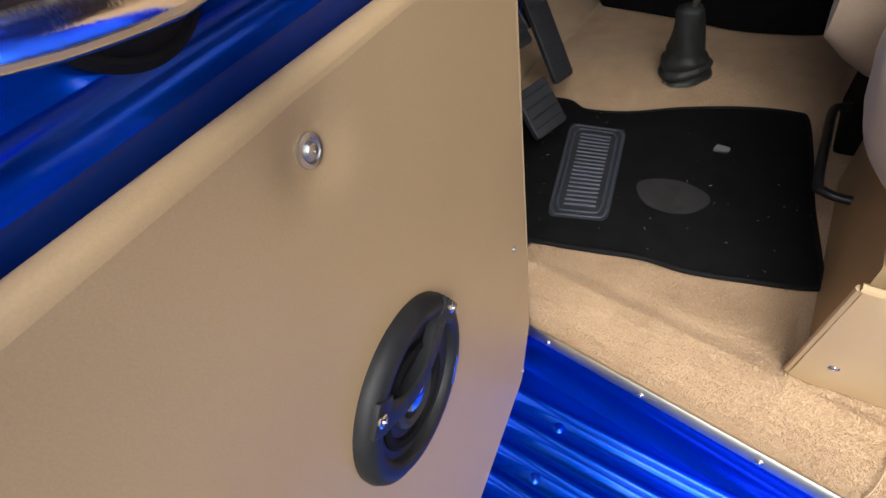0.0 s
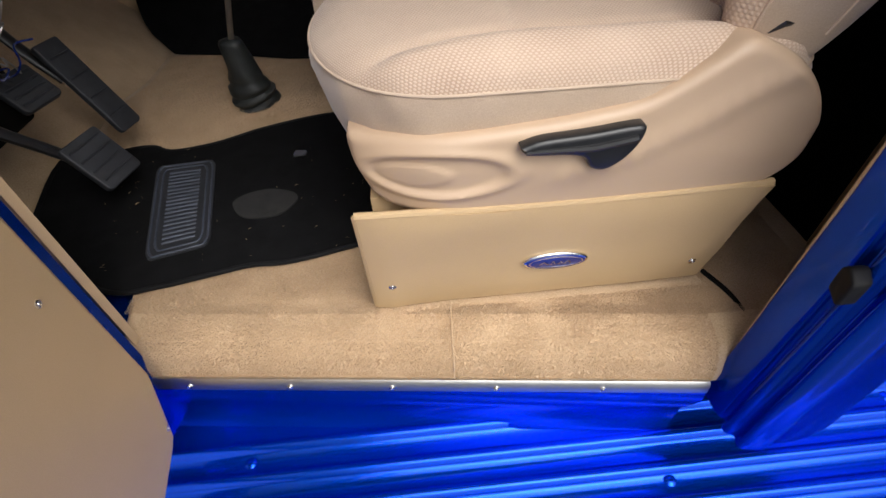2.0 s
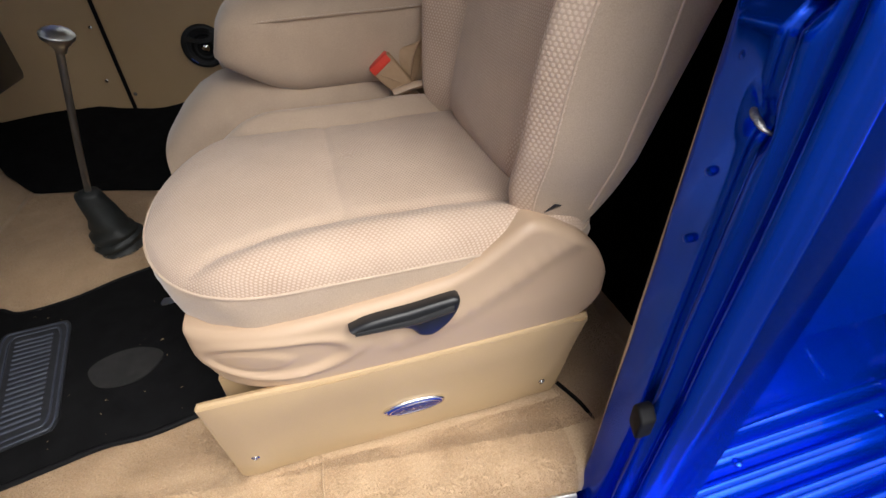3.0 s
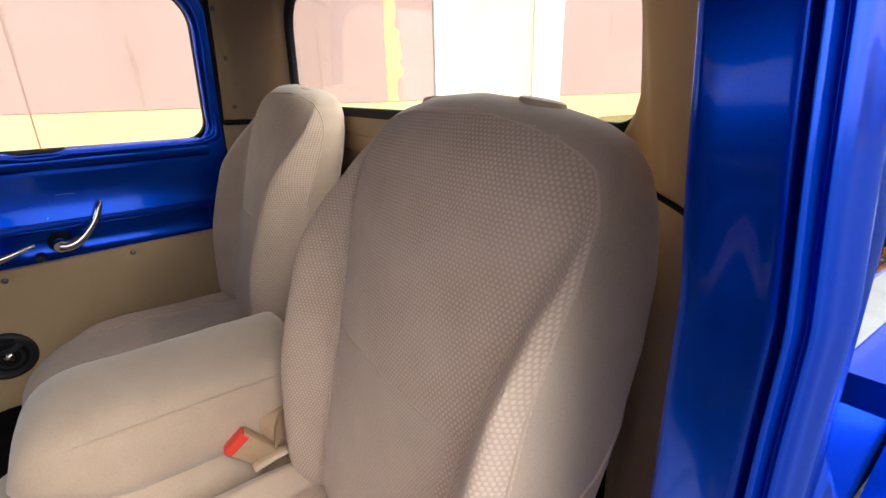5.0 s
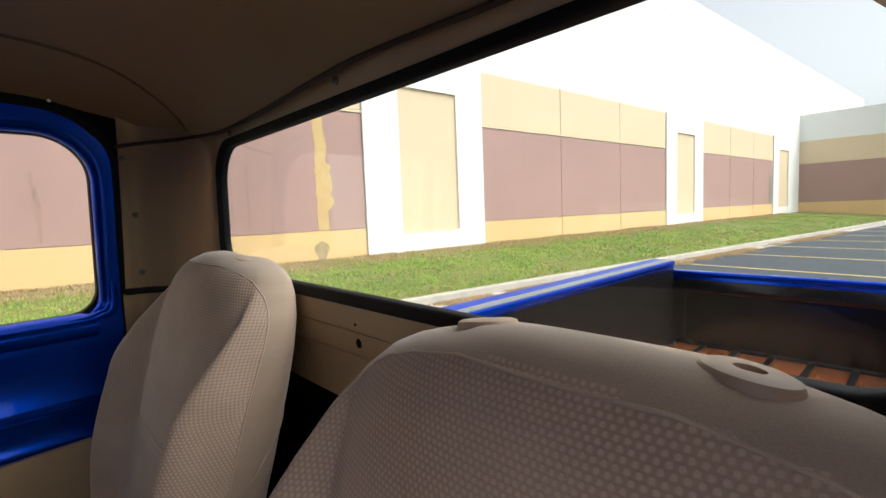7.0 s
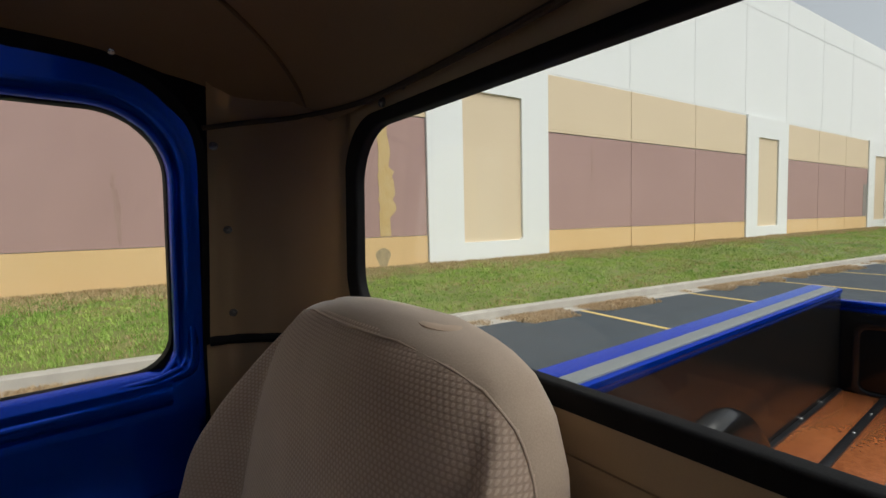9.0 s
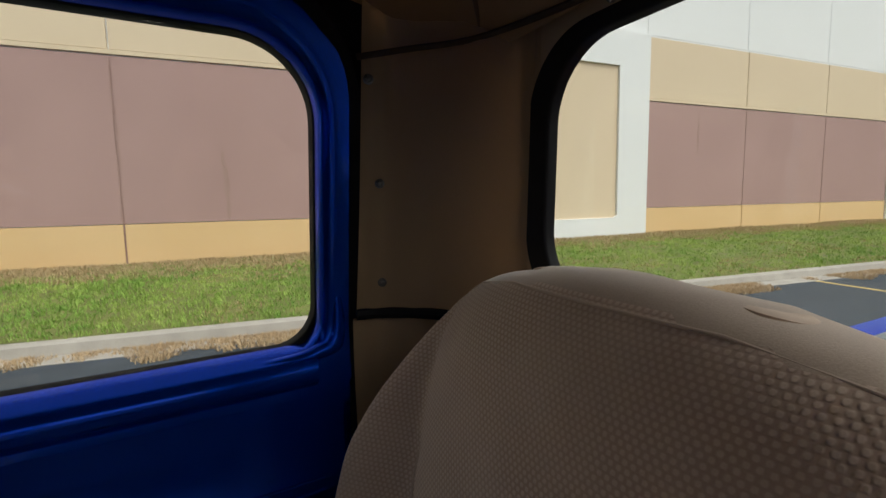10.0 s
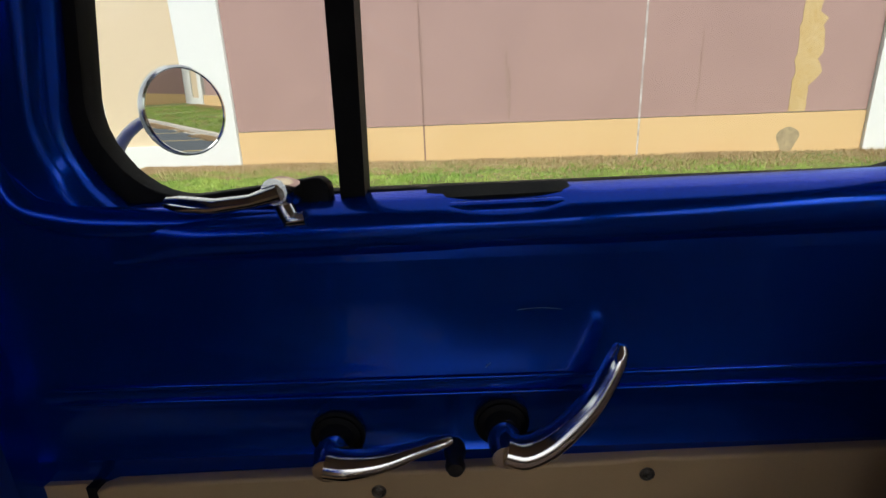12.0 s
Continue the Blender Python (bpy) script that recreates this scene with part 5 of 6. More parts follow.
    loops = []
    N, n = 96, 120
    HALF = [(0.0, 0.222), (0.15, 0.247), (0.5, 0.260), (0.68, 0.260), (0.78, 0.254), (0.86, 0.241), (0.92, 0.221), (0.96, 0.195), (0.985, 0.160), (1.0, 0.114)]
    HALF = [(f, h * wide) for f, h in HALF]
    CREASE = [(0.0, 0.60), (0.3, 0.58), (0.48, 0.61), (0.60, 0.66), (0.72, 0.74), (0.85, 0.86), (1.0, 0.95)]
    for k in range(N + 1):
        f = k / N
        z = 0.360 + 0.622 * f + dz
        axis = 0.505 + 0.150 * f + 0.02 * f * f + dx
        half = lerp_table(f, HALF)
        end = max(0, (f - 0.80) / 0.20)
        th = 0.075 * math.sqrt(1 - 0.55 * end ** 3) * (1 - 0.40 * max(0, 1 - f / 0.10) ** 2)
        cr = lerp_table(f, CREASE)
        amp = 0.088 * (1 - step(0.60, 1.0, f)) * (0.62 + 0.38 * step(0.0, 0.40, f))
        ring = []
        for j in range(n):
            a = 2 * math.pi * j / n
            c, q = math.cos(a), math.sin(a)
            r = (abs(c) ** 2.9 + abs(q) ** 2.9) ** (-1 / 2.9)
            v, w = r * c, r * q
            fwd = w * th * (1 if w < 0 else 0.82)
            if w < 0:
                g = (abs(v) - cr) / (1.001 - cr)
                fwd -= amp * step(0, 0.85, g) * (1 - 0.25 * step(0.7, 1, g)) * min(1, -w * 2.4)
                fwd -= 0.010 * math.cos(v * 1.5) * min(1, -w * 1.5)
                fwd += 0.003 * math.exp(-(((abs(v) - cr) / 0.03) ** 2)) * (1 - step(0.6, 0.75, f))
                fwd += 0.004 * math.exp(-(((f - 0.47) / 0.012) ** 2)) * (1 - step(cr - 0.1, cr, abs(v)))
            ring.append((axis + fwd, Y(v * half), z - 0.13 * fwd))
        loops.append(ring)
    last, first = loops[-1], loops[0]
    cx = sum(p[0] for p in last) / n
    for g, h in ((0.86, 0.005), (0.6, 0.008), (0.3, 0.009)):
        loops.append([(cx + (p[0] - cx) * g, yc + (p[1] - yc) * g, p[2] + h) for p in last])
    bx_ = sum(p[0] for p in first) / n
    for g, h in ((0.86, -0.012), (0.6, -0.018)):
        loops.insert(0, [(bx_ + (p[0] - bx_) * g, yc + (p[1] - yc) * (0.5 + g / 2), p[2] + h) for p in first])
    vs = rings(bm, loops)
    cloth_uv(bm, vs, 3 * n // 4)
    bm.faces.ensure_lookup_table()

    WRAP = 1.136 if out < 0 else 1.42

    def rim(f):
        """How far the woven front reaches round the section, as an angle from straight ahead."""
        return WRAP * math.sqrt(max(0.0, 1 - max(0.0, (f - 0.79) / 0.199) ** 3.6)) if f < 0.988 else 0.0

    def round_at(f, phi):
        """The place on the backrest's skin at height f and the angle phi from straight ahead."""
        k, j = min(N - 1, int(f * N)), (0.75 + phi / (2 * math.pi)) * n
        g, h = f * N - k, j - math.floor(j)
        j = int(math.floor(j))
        a, b = (vs[k + 2 + e][j % n].co.lerp(vs[k + 2 + e][(j + 1) % n].co, h) for e in (0, 1))
        return a.lerp(b, g)

    for k in range(3, N):
        f = (k + 0.5) / N
        for j in range(n):
            a = 2 * math.pi * (j + 0.5) / n
            off = abs((a - 1.5 * math.pi + math.pi) % (2 * math.pi) - math.pi)
            if off < rim(f):
                c, q = math.cos(a), math.sin(a)
                v = abs(c) * (abs(c) ** 2.9 + abs(q) ** 2.9) ** (-1 / 2.9)
                bm.faces[(k + 2) * n + j].material_index = 2 if f < 0.47 and v < lerp_table(f, CREASE) - 0.04 else 1

    def front(v, f):
        """The place on the front at a share v of the half width and height f."""
        k = min(N - 1, int(f * N))
        best = []
        for ring in (vs[k + 2], vs[k + 3]):
            t = min(range(n // 2, n), key=lambda j: abs((ring[j % n].co.y - yc) * out - v * lerp_table(f, HALF)))
            u = t + 1 if (ring[t % n].co.y - yc) * out < v * lerp_table(f, HALF) else t - 1
            p, o = ring[t % n].co, ring[u % n].co
            d = (o.y - p.y) * out
            best.append(p.lerp(o, max(0, min(1, (v * lerp_table(f, HALF) - (p.y - yc) * out) / d))) if abs(d) > 1e-6 else p.copy())
        return best[0].lerp(best[1], f * N - k)

    arch = [round_at(f, -rim(f)) for f in [0.03 + 0.95 * k / 60 for k in range(61)]]
    arch += [round_at(0.98, rim(0.98) * (-1 + 2 * k / 12)) for k in range(1, 12)]
    arch += [round_at(f, rim(f)) for f in [0.98 - 0.95 * k / 60 for k in range(61)]]
    creases = [[front(g * (lerp_table(f, CREASE)), f) for f in [0.04 + 0.62 * k / 40 for k in range(41)]] for g in (1, -1)]
    cross = [front((-1 + 2 * k / 30) * 0.59, 0.47) for k in range(31)]
    BACKWARD = [(0.04, 0.0), (0.3, -0.05), (0.42, -0.10), (0.47, -0.06), (0.51, 0.07), (0.55, 0.25), (0.60, 0.5), (0.66, 0.8)]
    side = [[round_at(f, g * (math.pi / 2 + math.asin(lerp_table(f, BACKWARD)))) for f in [0.04 + 0.62 * k / 50 for k in range(51)]] for g in (1, -1)]
    tops = [max((v.co.copy() for v in bm.verts if abs((v.co.y - yc) * out - g) < 0.014 and abs(v.co.x - 0.668 - dx) < 0.014), key=lambda p: p.z) for g in (0.100, -0.088)]
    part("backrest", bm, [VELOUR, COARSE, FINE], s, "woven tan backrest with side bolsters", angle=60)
    for line, rad in ((arch, 0.0015), (creases[0], 0.0014), (creases[1], 0.0014), (cross, 0.0014), (side[0], 0.0018), (side[1], 0.0018)):
        bm = bmesh.new()
        tube(bm, line, rad, 8)
        part("back_seam", bm, THREAD, s)
    # two flat headrest grommets on the crown
    for p in tops:
        ax = Vector((0.13, 1.5 * (p.y - yc), 1)).normalized()
        o = Vector((0.664 + dx, p.y, p.z)) - ax * (0.0095 if out < 0 else 0.0140)
        bm = bmesh.new()
        lathe(bm, o, ax, [(-0.004, 0.025), (0.006, 0.0268), (0.010, 0.025), (0.0115, 0.0205), (0.012, 0.011), (0.0115, 0.0085), (0.004, 0.008), (0.004, 0)], 32)
        gr = part("grommet", bm, SHELL, s, "flat tan plastic headrest grommet")
        bm = bmesh.new()
        lathe(bm, o + ax * 0.0042, ax, [(0, 0.0078), (0.001, 0.0078), (0.001, 0)], 16)
        part("grommet_hole", bm, DARK, gr)
    return s, Y


def shield(s, Y, dx):
    """Plastic side cover with its moulded ovals and the recline lever."""
    ys = lambda a, b, d: (a + dx, Y(0.236 + d - 0.10 * max(0, 0.26 - b) - 0.055 * max(0, (0.14 - a) / 0.14) ** 2), b)
    bm = bmesh.new()
    line = [(0.006, 0.296), (0.004, 0.278), (0.014, 0.240), (0.032, 0.208), (0.07, 0.196), (0.20, 0.192), (0.36, 0.192), (0.48, 0.194), (0.525, 0.212), (0.545, 0.255), (0.543, 0.292), (0.525, 0.330), (0.492, 0.362), (0.455, 0.382), (0.425, 0.390), (0.395, 0.372), (0.36, 0.348), (0.324, 0.331), (0.25, 0.318), (0.16, 0.310), (0.08, 0.304)]
    out = [tuple(p)[:2] for p in curve([(a, b, 0) for a, b in line + line[:1]], 168)]
    # columns from the lower to the upper edge, rounded at the rim and embossed: a large oval ring, a small oval pad, a sweeping rib
    rib = curve([(a, 0, b) for a, b in ((0.20, 0.240), (0.25, 0.248), (0.33, 0.272), (0.40, 0.307), (0.45, 0.340), (0.485, 0.355))], 30)
    lo_x, hi_x = min(p[0] for p in out), max(p[0] for p in out)
    cols = []
    for i in range(111):
        a = lo_x + (hi_x - lo_x) * (0.001 + 0.998 * (0.35 * (0.5 - 0.5 * math.cos(math.pi * i / 110)) + 0.65 * i / 110))
        hits = [p[1] + (q[1] - p[1]) * (a - p[0]) / (q[0] - p[0]) for p, q in zip(out, out[1:]) if (p[0] - a) * (q[0] - a) < 0]
        b0, b1 = min(hits), max(hits)
        col = [ys(a, b0, -0.03)]
        for r in range(49):
            b = b0 + (b1 - b0) * (0.5 - 0.5 * math.cos(math.pi * r / 48))
            rim = max(0.0, 1 - min(b - b0, b1 - b, (a - lo_x) * 1.5, (hi_x - a) * 1.5) / 0.014)
            e1 = math.hypot((a - 0.108) / 0.090, (b - 0.258) / 0.031)
            e2 = math.hypot((a - 0.080) / 0.046, (b - 0.257) / 0.0165)
            near = min((Vector((a, 0, b)) - p).length for p in rib[::2])
            h = 0.0045 * math.exp(-(((e1 - 1) / 0.17) ** 2)) - 0.003 * (1 - step(0.75, 1.0, e1)) + 0.003 * (1 - step(0.85, 1.05, e2))
            h += 0.005 * math.exp(-((near / 0.016) ** 2)) * step(0.20, 0.28, a)
            col.append(ys(a, b, 0.018 - 0.014 * (1 - math.sqrt(max(0.0, 1 - rim ** 2))) + h * (1 - rim)))
        col.append(ys(a, b1, -0.03))
        cols.append(col)
    rings(bm, cols, closed=False, caps=False)
    part("side_cover", bm, SHELL, s, "moulded tan plastic side cover", angle=60)
    bm = bmesh.new()
    lev = [(0.196, 0.299), (0.20, 0.291), (0.215, 0.287), (0.25, 0.285), (0.268, 0.280), (0.278, 0.266), (0.295, 0.262), (0.315, 0.275), (0.328, 0.295), (0.331, 0.312), (0.322, 0.316), (0.27, 0.310), (0.22, 0.306)]
    slab(bm, resample([tuple(p)[:2] for p in curve([(a, b, 0) for a, b in lev + lev[:1]], 60)][:-1], 60), ys, 0.012, 0.034, 0.006, 3)
    bmesh.ops.triangulate(bm, faces=[f for f in bm.faces if len(f.verts) > 4])
    lever = part("recline_lever", bm, BLACK, s, "black plastic recline lever")
    bm = bmesh.new()
    tube(bm, [ys(a, b, 0.033) for a, b in ((0.202, 0.294), (0.24, 0.294), (0.275, 0.294), (0.322, 0.302))], [0.003, 0.004, 0.005, 0.005], 8)
    part("lever_ridge", bm, BLACK, lever)
    bm = bmesh.new()
    tube(bm, [(0.452 + dx, Y(0.222), 0.386), (0.462 + dx, Y(0.224), 0.396), (0.478 + dx, Y(0.222), 0.397), (0.490 + dx, Y(0.218), 0.388)], [0.005, 0.010, 0.010, 0.005], 12, 0.6)
    part("pivot_cap", bm, BLACK, s)


dseat, DY = seat("driver_seat", 0.233, -1, 0.0, -0.002, 1.015, "tan cloth driver seat with plastic side cover")
shield(dseat, DY, 0.0)
pseat, PY = seat("passenger_seat", 1.046, 1, 0.03, 0.022, 1.06, "tan cloth passenger seat")
shield(pseat, PY, 0.03)

# seat pedestal with the vinyl skirt and badge
ped = thing("seat_riser", "tan vinyl seat riser with oval badge", "seat base", (0.26, 0.1, 0.0))
SK = lambda a, b, d: (a, 0.008 - 0.13 * b - d, b)
bm = bmesh.new()
rows = []
for k in range(15):
    b = 0.004 + 0.203 * k / 14
    g = k / 14
    row = []
    for i in range(49):
        h = i / 48
        a = 0.004 + (0.506 + 0.019 * g) * h
        z = b - 0.0065 * g * math.sin(math.pi * h) + 0.007 * (1 - g) * h
        puff = 0.004 * (1 - (2 * g - 1) ** 6) * (1 - (2 * h - 1) ** 10)
        fold = 0.004 * math.exp(-(((h - 0.93 - 0.05 * g) / 0.025) ** 2)) * g + 0.003 * math.exp(-(((h - 0.05) / 0.03) ** 2)) * (1 - g)
        row.append(SK(a, z, 0.0015 + puff + fold + 0.0022 * noise.noise((a * 9, b * 14, 3))))
    rows.append(row)
rows.insert(0, [(x, y + 0.014, z) for x, y, z in rows[0]])
rows.append([(x, y + 0.014, z) for x, y, z in rows[-1]])
rings(bm, rows, closed=False, caps=False)
part("skirt", bm, VINYL, ped, "stitched tan vinyl skirt")
bm = bmesh.new()
tube(bm, curve([SK(a, b, -0.004) for a, b in ((0.002, 0.208), (0.13, 0.2035), (0.26, 0.2015), (0.40, 0.2035), (0.529, 0.208))], 24), 0.0055, 8)
tube(bm, curve([SK(0.003, b, -0.004) for b in (0.006, 0.1, 0.207)], 8), 0.005, 8)
part("hem", bm, VINYL, ped)
bm = bmesh.new()
box(bm, 0.02, 0.50, 0.03, 0.44, 0.0, 0.20)
part("riser_frame", bm, VINYL, ped, "tan vinyl riser box", smooth=False)
screw(ped, SK(0.033, 0.063, 0.0055), (0, -1, 0.1), 0.0055)
screw(ped, SK(0.481, 0.060, 0.0055), (0, -1, 0.1), 0.0055)
bx, bz = 0.267, 0.095
oval = lambda ra, rb, n=48: [(bx + ra * math.cos(2 * math.pi * k / n), bz + rb * math.sin(2 * math.pi * k / n)) for k in range(n)]
bm = bmesh.new()
slab(bm, oval(0.047, 0.0185), SK, 0.002, 0.011, 0.003)
badge = part("badge", bm, CHROME, ped, "chrome-rimmed blue oval badge")
bm = bmesh.new()
slab(bm, oval(0.042, 0.0145), SK, 0.008, 0.0118, 0.0004)
part("badge_field", bm, BADGEBLUE, badge)
bm = bmesh.new()
holed(bm, oval(0.0385, 0.0122), oval(0.0372, 0.0112), SK, 0.0124, 0.0116, n=48)
for k, (a, w, h) in enumerate(((-0.017, 0.011, 0.003), (-0.004, 0.006, 0.0035), (0.007, 0.005, 0.003), (0.017, 0.008, 0.003))):
    tube(bm, [SK(bx + a - w / 2, bz - h, 0.0122), SK(bx + a, bz + h, 0.0122), SK(bx + a + w / 2, bz - h * 0.8, 0.0122)], 0.0008, 6)
part("badge_mark", bm, CHROME, badge)
ped2 = thing("seat_riser", "plain tan riser under the passenger seat", "seat base", (1.02, 1.05, 0.0))
bm = bmesh.new()
box(bm, 0.05, 0.50, 0.80, 1.25, 0.0, 0.21, 0.005)
part("riser_frame", bm, VINYL, ped2)
# seat slide bar and rear legs
bar = thing("seat_slide_bar", "black bent steel seat adjuster bar", "seat bar", (-0.02, 0.42, 0.08))
bm = bmesh.new()
tube(bm, curve([(0.05, 0.555, 0.082), (0.01, 0.556, 0.08), (-0.014, 0.55, 0.08), (-0.026, 0.53, 0.08), (-0.026, 0.43, 0.08), (-0.024, 0.315, 0.08), (-0.014, 0.296, 0.08), (0.01, 0.288, 0.08), (0.05, 0.287, 0.082)], 40), 0.0075, 10)
part("bar", bm, BLACK, bar)

# centre seat section folded down as an arm rest
mid = thing("centre_armrest", "folded tan velour centre armrest", "armrest", (0.25, C, 0.2))
bm = bmesh.new()
loops = []
for k in range(41):
    f = k / 40
    x = 0.052 + 0.44 * f
    e = math.sqrt(max(0.0, 1 - max(0.0, 1 - f / 0.22) ** 2.4)) if f < 0.5 else math.sqrt(max(0.0, 1 - max(0.0, 1 - (1 - f) / 0.08) ** 2.4))
    e = max(e, 0.10)
    lo, hi = 0.478 - 0.085 * e * (0.55 + 0.45 * step(0.0, 0.35, f)), 0.478 + 0.082 * e + 0.012 * f
    loops.append([(x, C + v + 0.002 * noise.noise((x * 20, z * 24, v * 9)), z + 0.0025 * noise.noise((x * 12, v * 16, 4))) for v, z in soft_ring(0.120 * (0.72 + 0.28 * e), lo, hi, lambda q: 0.010 * math.cos(q * 1.5), 56, 3.6)])
rings(bm, loops)
part("armrest_pad", bm, VELOUR, mid, "plain tan velour pad", angle=70)
bm = bmesh.new()
tube(bm, curve([(0.085, C - 0.105, 0.522), (0.13, C - 0.114, 0.530), (0.2, C - 0.1175, 0.534), (0.35, C - 0.1180, 0.538), (0.47, C - 0.1175, 0.541)], 20), 0.0020, 6)
part("seam", bm, VELOUR, mid)
bm = bmesh.new()
loops = []
for k in range(17):
    f = k / 16
    nose = max(0, 1 - f / 0.25)
    x = -0.085 + 0.60 * f
    loops.append([(x, C + v, z) for v, z in soft_ring(0.125 * (1 - 0.12 * nose ** 2), 0.12 + 0.08 * nose ** 2, 0.418 - 0.10 * nose ** 2, lambda q: 0.01 * math.cos(q * 1.5), 36, 4)])
rings(bm, loops)
part("centre_cushion", bm, VELOUR, mid, "plain tan velour centre cushion")
# base block in the shade colour, darkening the space under the cushion
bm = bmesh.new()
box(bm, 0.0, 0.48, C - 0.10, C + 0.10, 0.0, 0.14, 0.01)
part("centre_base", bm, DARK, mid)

# seat belt buckles
def buckle(p, d, label, button=True):
    b = thing("seat_belt_buckle", label, "seat belt", p, "belt buckles")
    t = Vector(d).normalized()
    sx = t.cross(Vector((-0.35, -0.90, 0.15))).normalized()
    up = sx.cross(t)
    o = Vector(p)
    bm = bmesh.new()
    q = lambda a, c, e: o + t * a + sx * c + up * e
    slab(bm, rounded([(-0.085, -0.020, 0.003), (0.0, -0.025, 0.004), (0.0, 0.025, 0.004), (-0.085, 0.020, 0.003)], 3), q, -0.011, 0.011, 0.004)
    part("buckle_body", bm, BELT, b, "tan plastic buckle body")
    if button:
        bm = bmesh.new()
        slab(bm, rounded([(-0.012, -0.022, 0.003), (0.0045, -0.022, 0.003), (0.0045, 0.022, 0.003), (-0.012, 0.022, 0.003)], 2), q, -0.0095, 0.0125, 0.002)
        part("release_button", bm, RED, b, "red release button")
    bm = bmesh.new()
    slab(bm, rounded([(-0.16, -0.012, 0), (-0.07, -0.012, 0), (-0.07, 0.012, 0), (-0.16, 0.012, 0)], 2), q, -0.002, 0.002, 0.0005)
    part("buckle_strap", bm, BELT, b)
    return b


buckle((0.340, 0.492, 0.452), (-0.66, 0.06, 0.75), "tan seat belt buckle with red button")
buckle((0.400, 0.506, 0.474), (-0.25, 0.05, 0.95), "tan belt sleeve standing behind the buckle", False)
bm = bmesh.new()
lp = curve([(0.50, 0.475, 0.40), (0.47, 0.50, 0.44), (0.445, 0.495, 0.50), (0.42, 0.49, 0.47), (0.41, 0.49, 0.42)], 24)
rings(bm, [[p + Vector((0, s * 0.004, 0)) + Vector((0.012 * g, 0.006 * g, 0.010 * g)) for s, g in ((-1, -1), (-1, 1), (1, 1), (1, -1))] for p in lp])
tagged(part("seat_belt_webbing", bm, BELT), "looped tan seat belt webbing beside the seat", "seat belt")
b2 = thing("seat_belt_anchor", "tan plastic belt sleeve in the seat gap", "seat belt", (0.45, 0.47, 0.39))
bm = bmesh.new()
tube(bm, curve([(0.36, 0.475, 0.395), (0.41, 0.472, 0.408), (0.47, 0.465, 0.412)], 10), [0.012] * 11, 10, 0.6)
part("sleeve", bm, SHELL, b2)

# ---- footwell ----
mat_out = [(-0.66, 0.255), (-0.52, 0.135), (-0.43, 0.085), (-0.36, 0.090), (-0.29, 0.105), (-0.217, 0.121), (-0.15, 0.122), (-0.07, 0.140), (0.015, 0.165), (0.02, 0.19), (-0.01, 0.35), (-0.03, 0.50), (-0.05, 0.605), (-0.075, 0.622), (-0.16, 0.61), (-0.28, 0.572), (-0.38, 0.528), (-0.47, 0.512), (-0.52, 0.535), (-0.58, 0.53), (-0.68, 0.49)]
mt = thing("floor_mat", "black carpet floor mat with ribbed heel pad", "floor mat", (-0.3, 0.35, 0.0), "floor mats")
mo = [tuple(p)[:2] for p in curve([(a, b, 0) for a, b in mat_out + mat_out[:1]], 126)][:-1]


def lie(a, b, d):
    hump = 0.025 * math.exp(-((b - 0.72) / 0.13) ** 2) * max(0, min(1, (0.1 - a) / 0.4))
    return (a, b, hump + d + max(0, -0.66 - a) * 1.0)


bm = bmesh.new()
slab(bm, mo, lie, 0.002, 0.009, 0.002, 2)
bmesh.ops.triangulate(bm, faces=[f for f in bm.faces if len(f.verts) > 4])
part("carpet", bm, DARKCARPET, mt, "black carpet pile")
bm = bmesh.new()
tube(bm, [lie(a, b, 0.007) for a, b in mo + mo[:1]], 0.0045, 8, caps=False)
part("mat_binding", bm, RUBBER, mt, "black edge binding")
pa, pb, pc, pd = Vector((-0.482, 0.447)), Vector((-0.358, 0.457)), Vector((-0.298, 0.178)), Vector((-0.402, 0.148))


def on_pad(u, v, d):
    p = pa.lerp(pb, u).lerp(pd.lerp(pc, u), v)
    return (p.x, p.y, lie(p.x, p.y, 0.0105 + d)[2])


bm = bmesh.new()
slab(bm, rounded([(0, 0, 0.1), (1, 0, 0.1), (1, 1, 0.1), (0, 1, 0.1)], 5), on_pad, -0.002, 0.002, 0.0)
pad = part("heel_pad", bm, PAD, mt, "ribbed rubber heel pad")
bm = bmesh.new()
for e in (0.04, 0.13):
    o = rounded([(e, e * 0.45, 0.1), (1 - e, e * 0.45, 0.1), (1 - e, 1 - e * 0.45, 0.1), (e, 1 - e * 0.45, 0.1)], 5)
    tube(bm, [on_pad(a, b, 0.002) for a, b in o + o[:1]], 0.0022, 6, caps=False)
part("pad_rim", bm, HEEL, pad)
for k in range(19):
    v = 0.12 + 0.76 * k / 18
    bm = bmesh.new()
    tube(bm, [on_pad(0.24, v, 0.002), on_pad(0.76, v, 0.002)], 0.0030, 6)
    part("pad_rib", bm, HEEL, pad)
bm = bmesh.new()
slab(bm, resample(rounded([(-0.187, 0.443, 0.004), (-0.160, 0.446, 0.004), (-0.158, 0.462, 0.004), (-0.184, 0.466, 0.004)]), 20), lie, 0.009, 0.0140)
part("mat_tag", bm, STEEL, mt, "small pale label")
bm = bmesh.new()
slab(bm, [(-0.22 + 0.062 * math.cos(a) * (1 + 0.08 * math.sin(3 * a)), 0.285 + 0.045 * math.sin(a), ) for a in [2 * math.pi * k / 30 for k in range(30)]], lie, 0.008, 0.0128)
part("worn_patch", bm, material("worn_pile", (0.010, 0.010, 0.0105), (0.030, 0.029, 0.029), rough=1.0, fine=800, bump=0.5), mt, "worn grey patch of pile")
rng = random.Random(11)
vs, fs = [], []
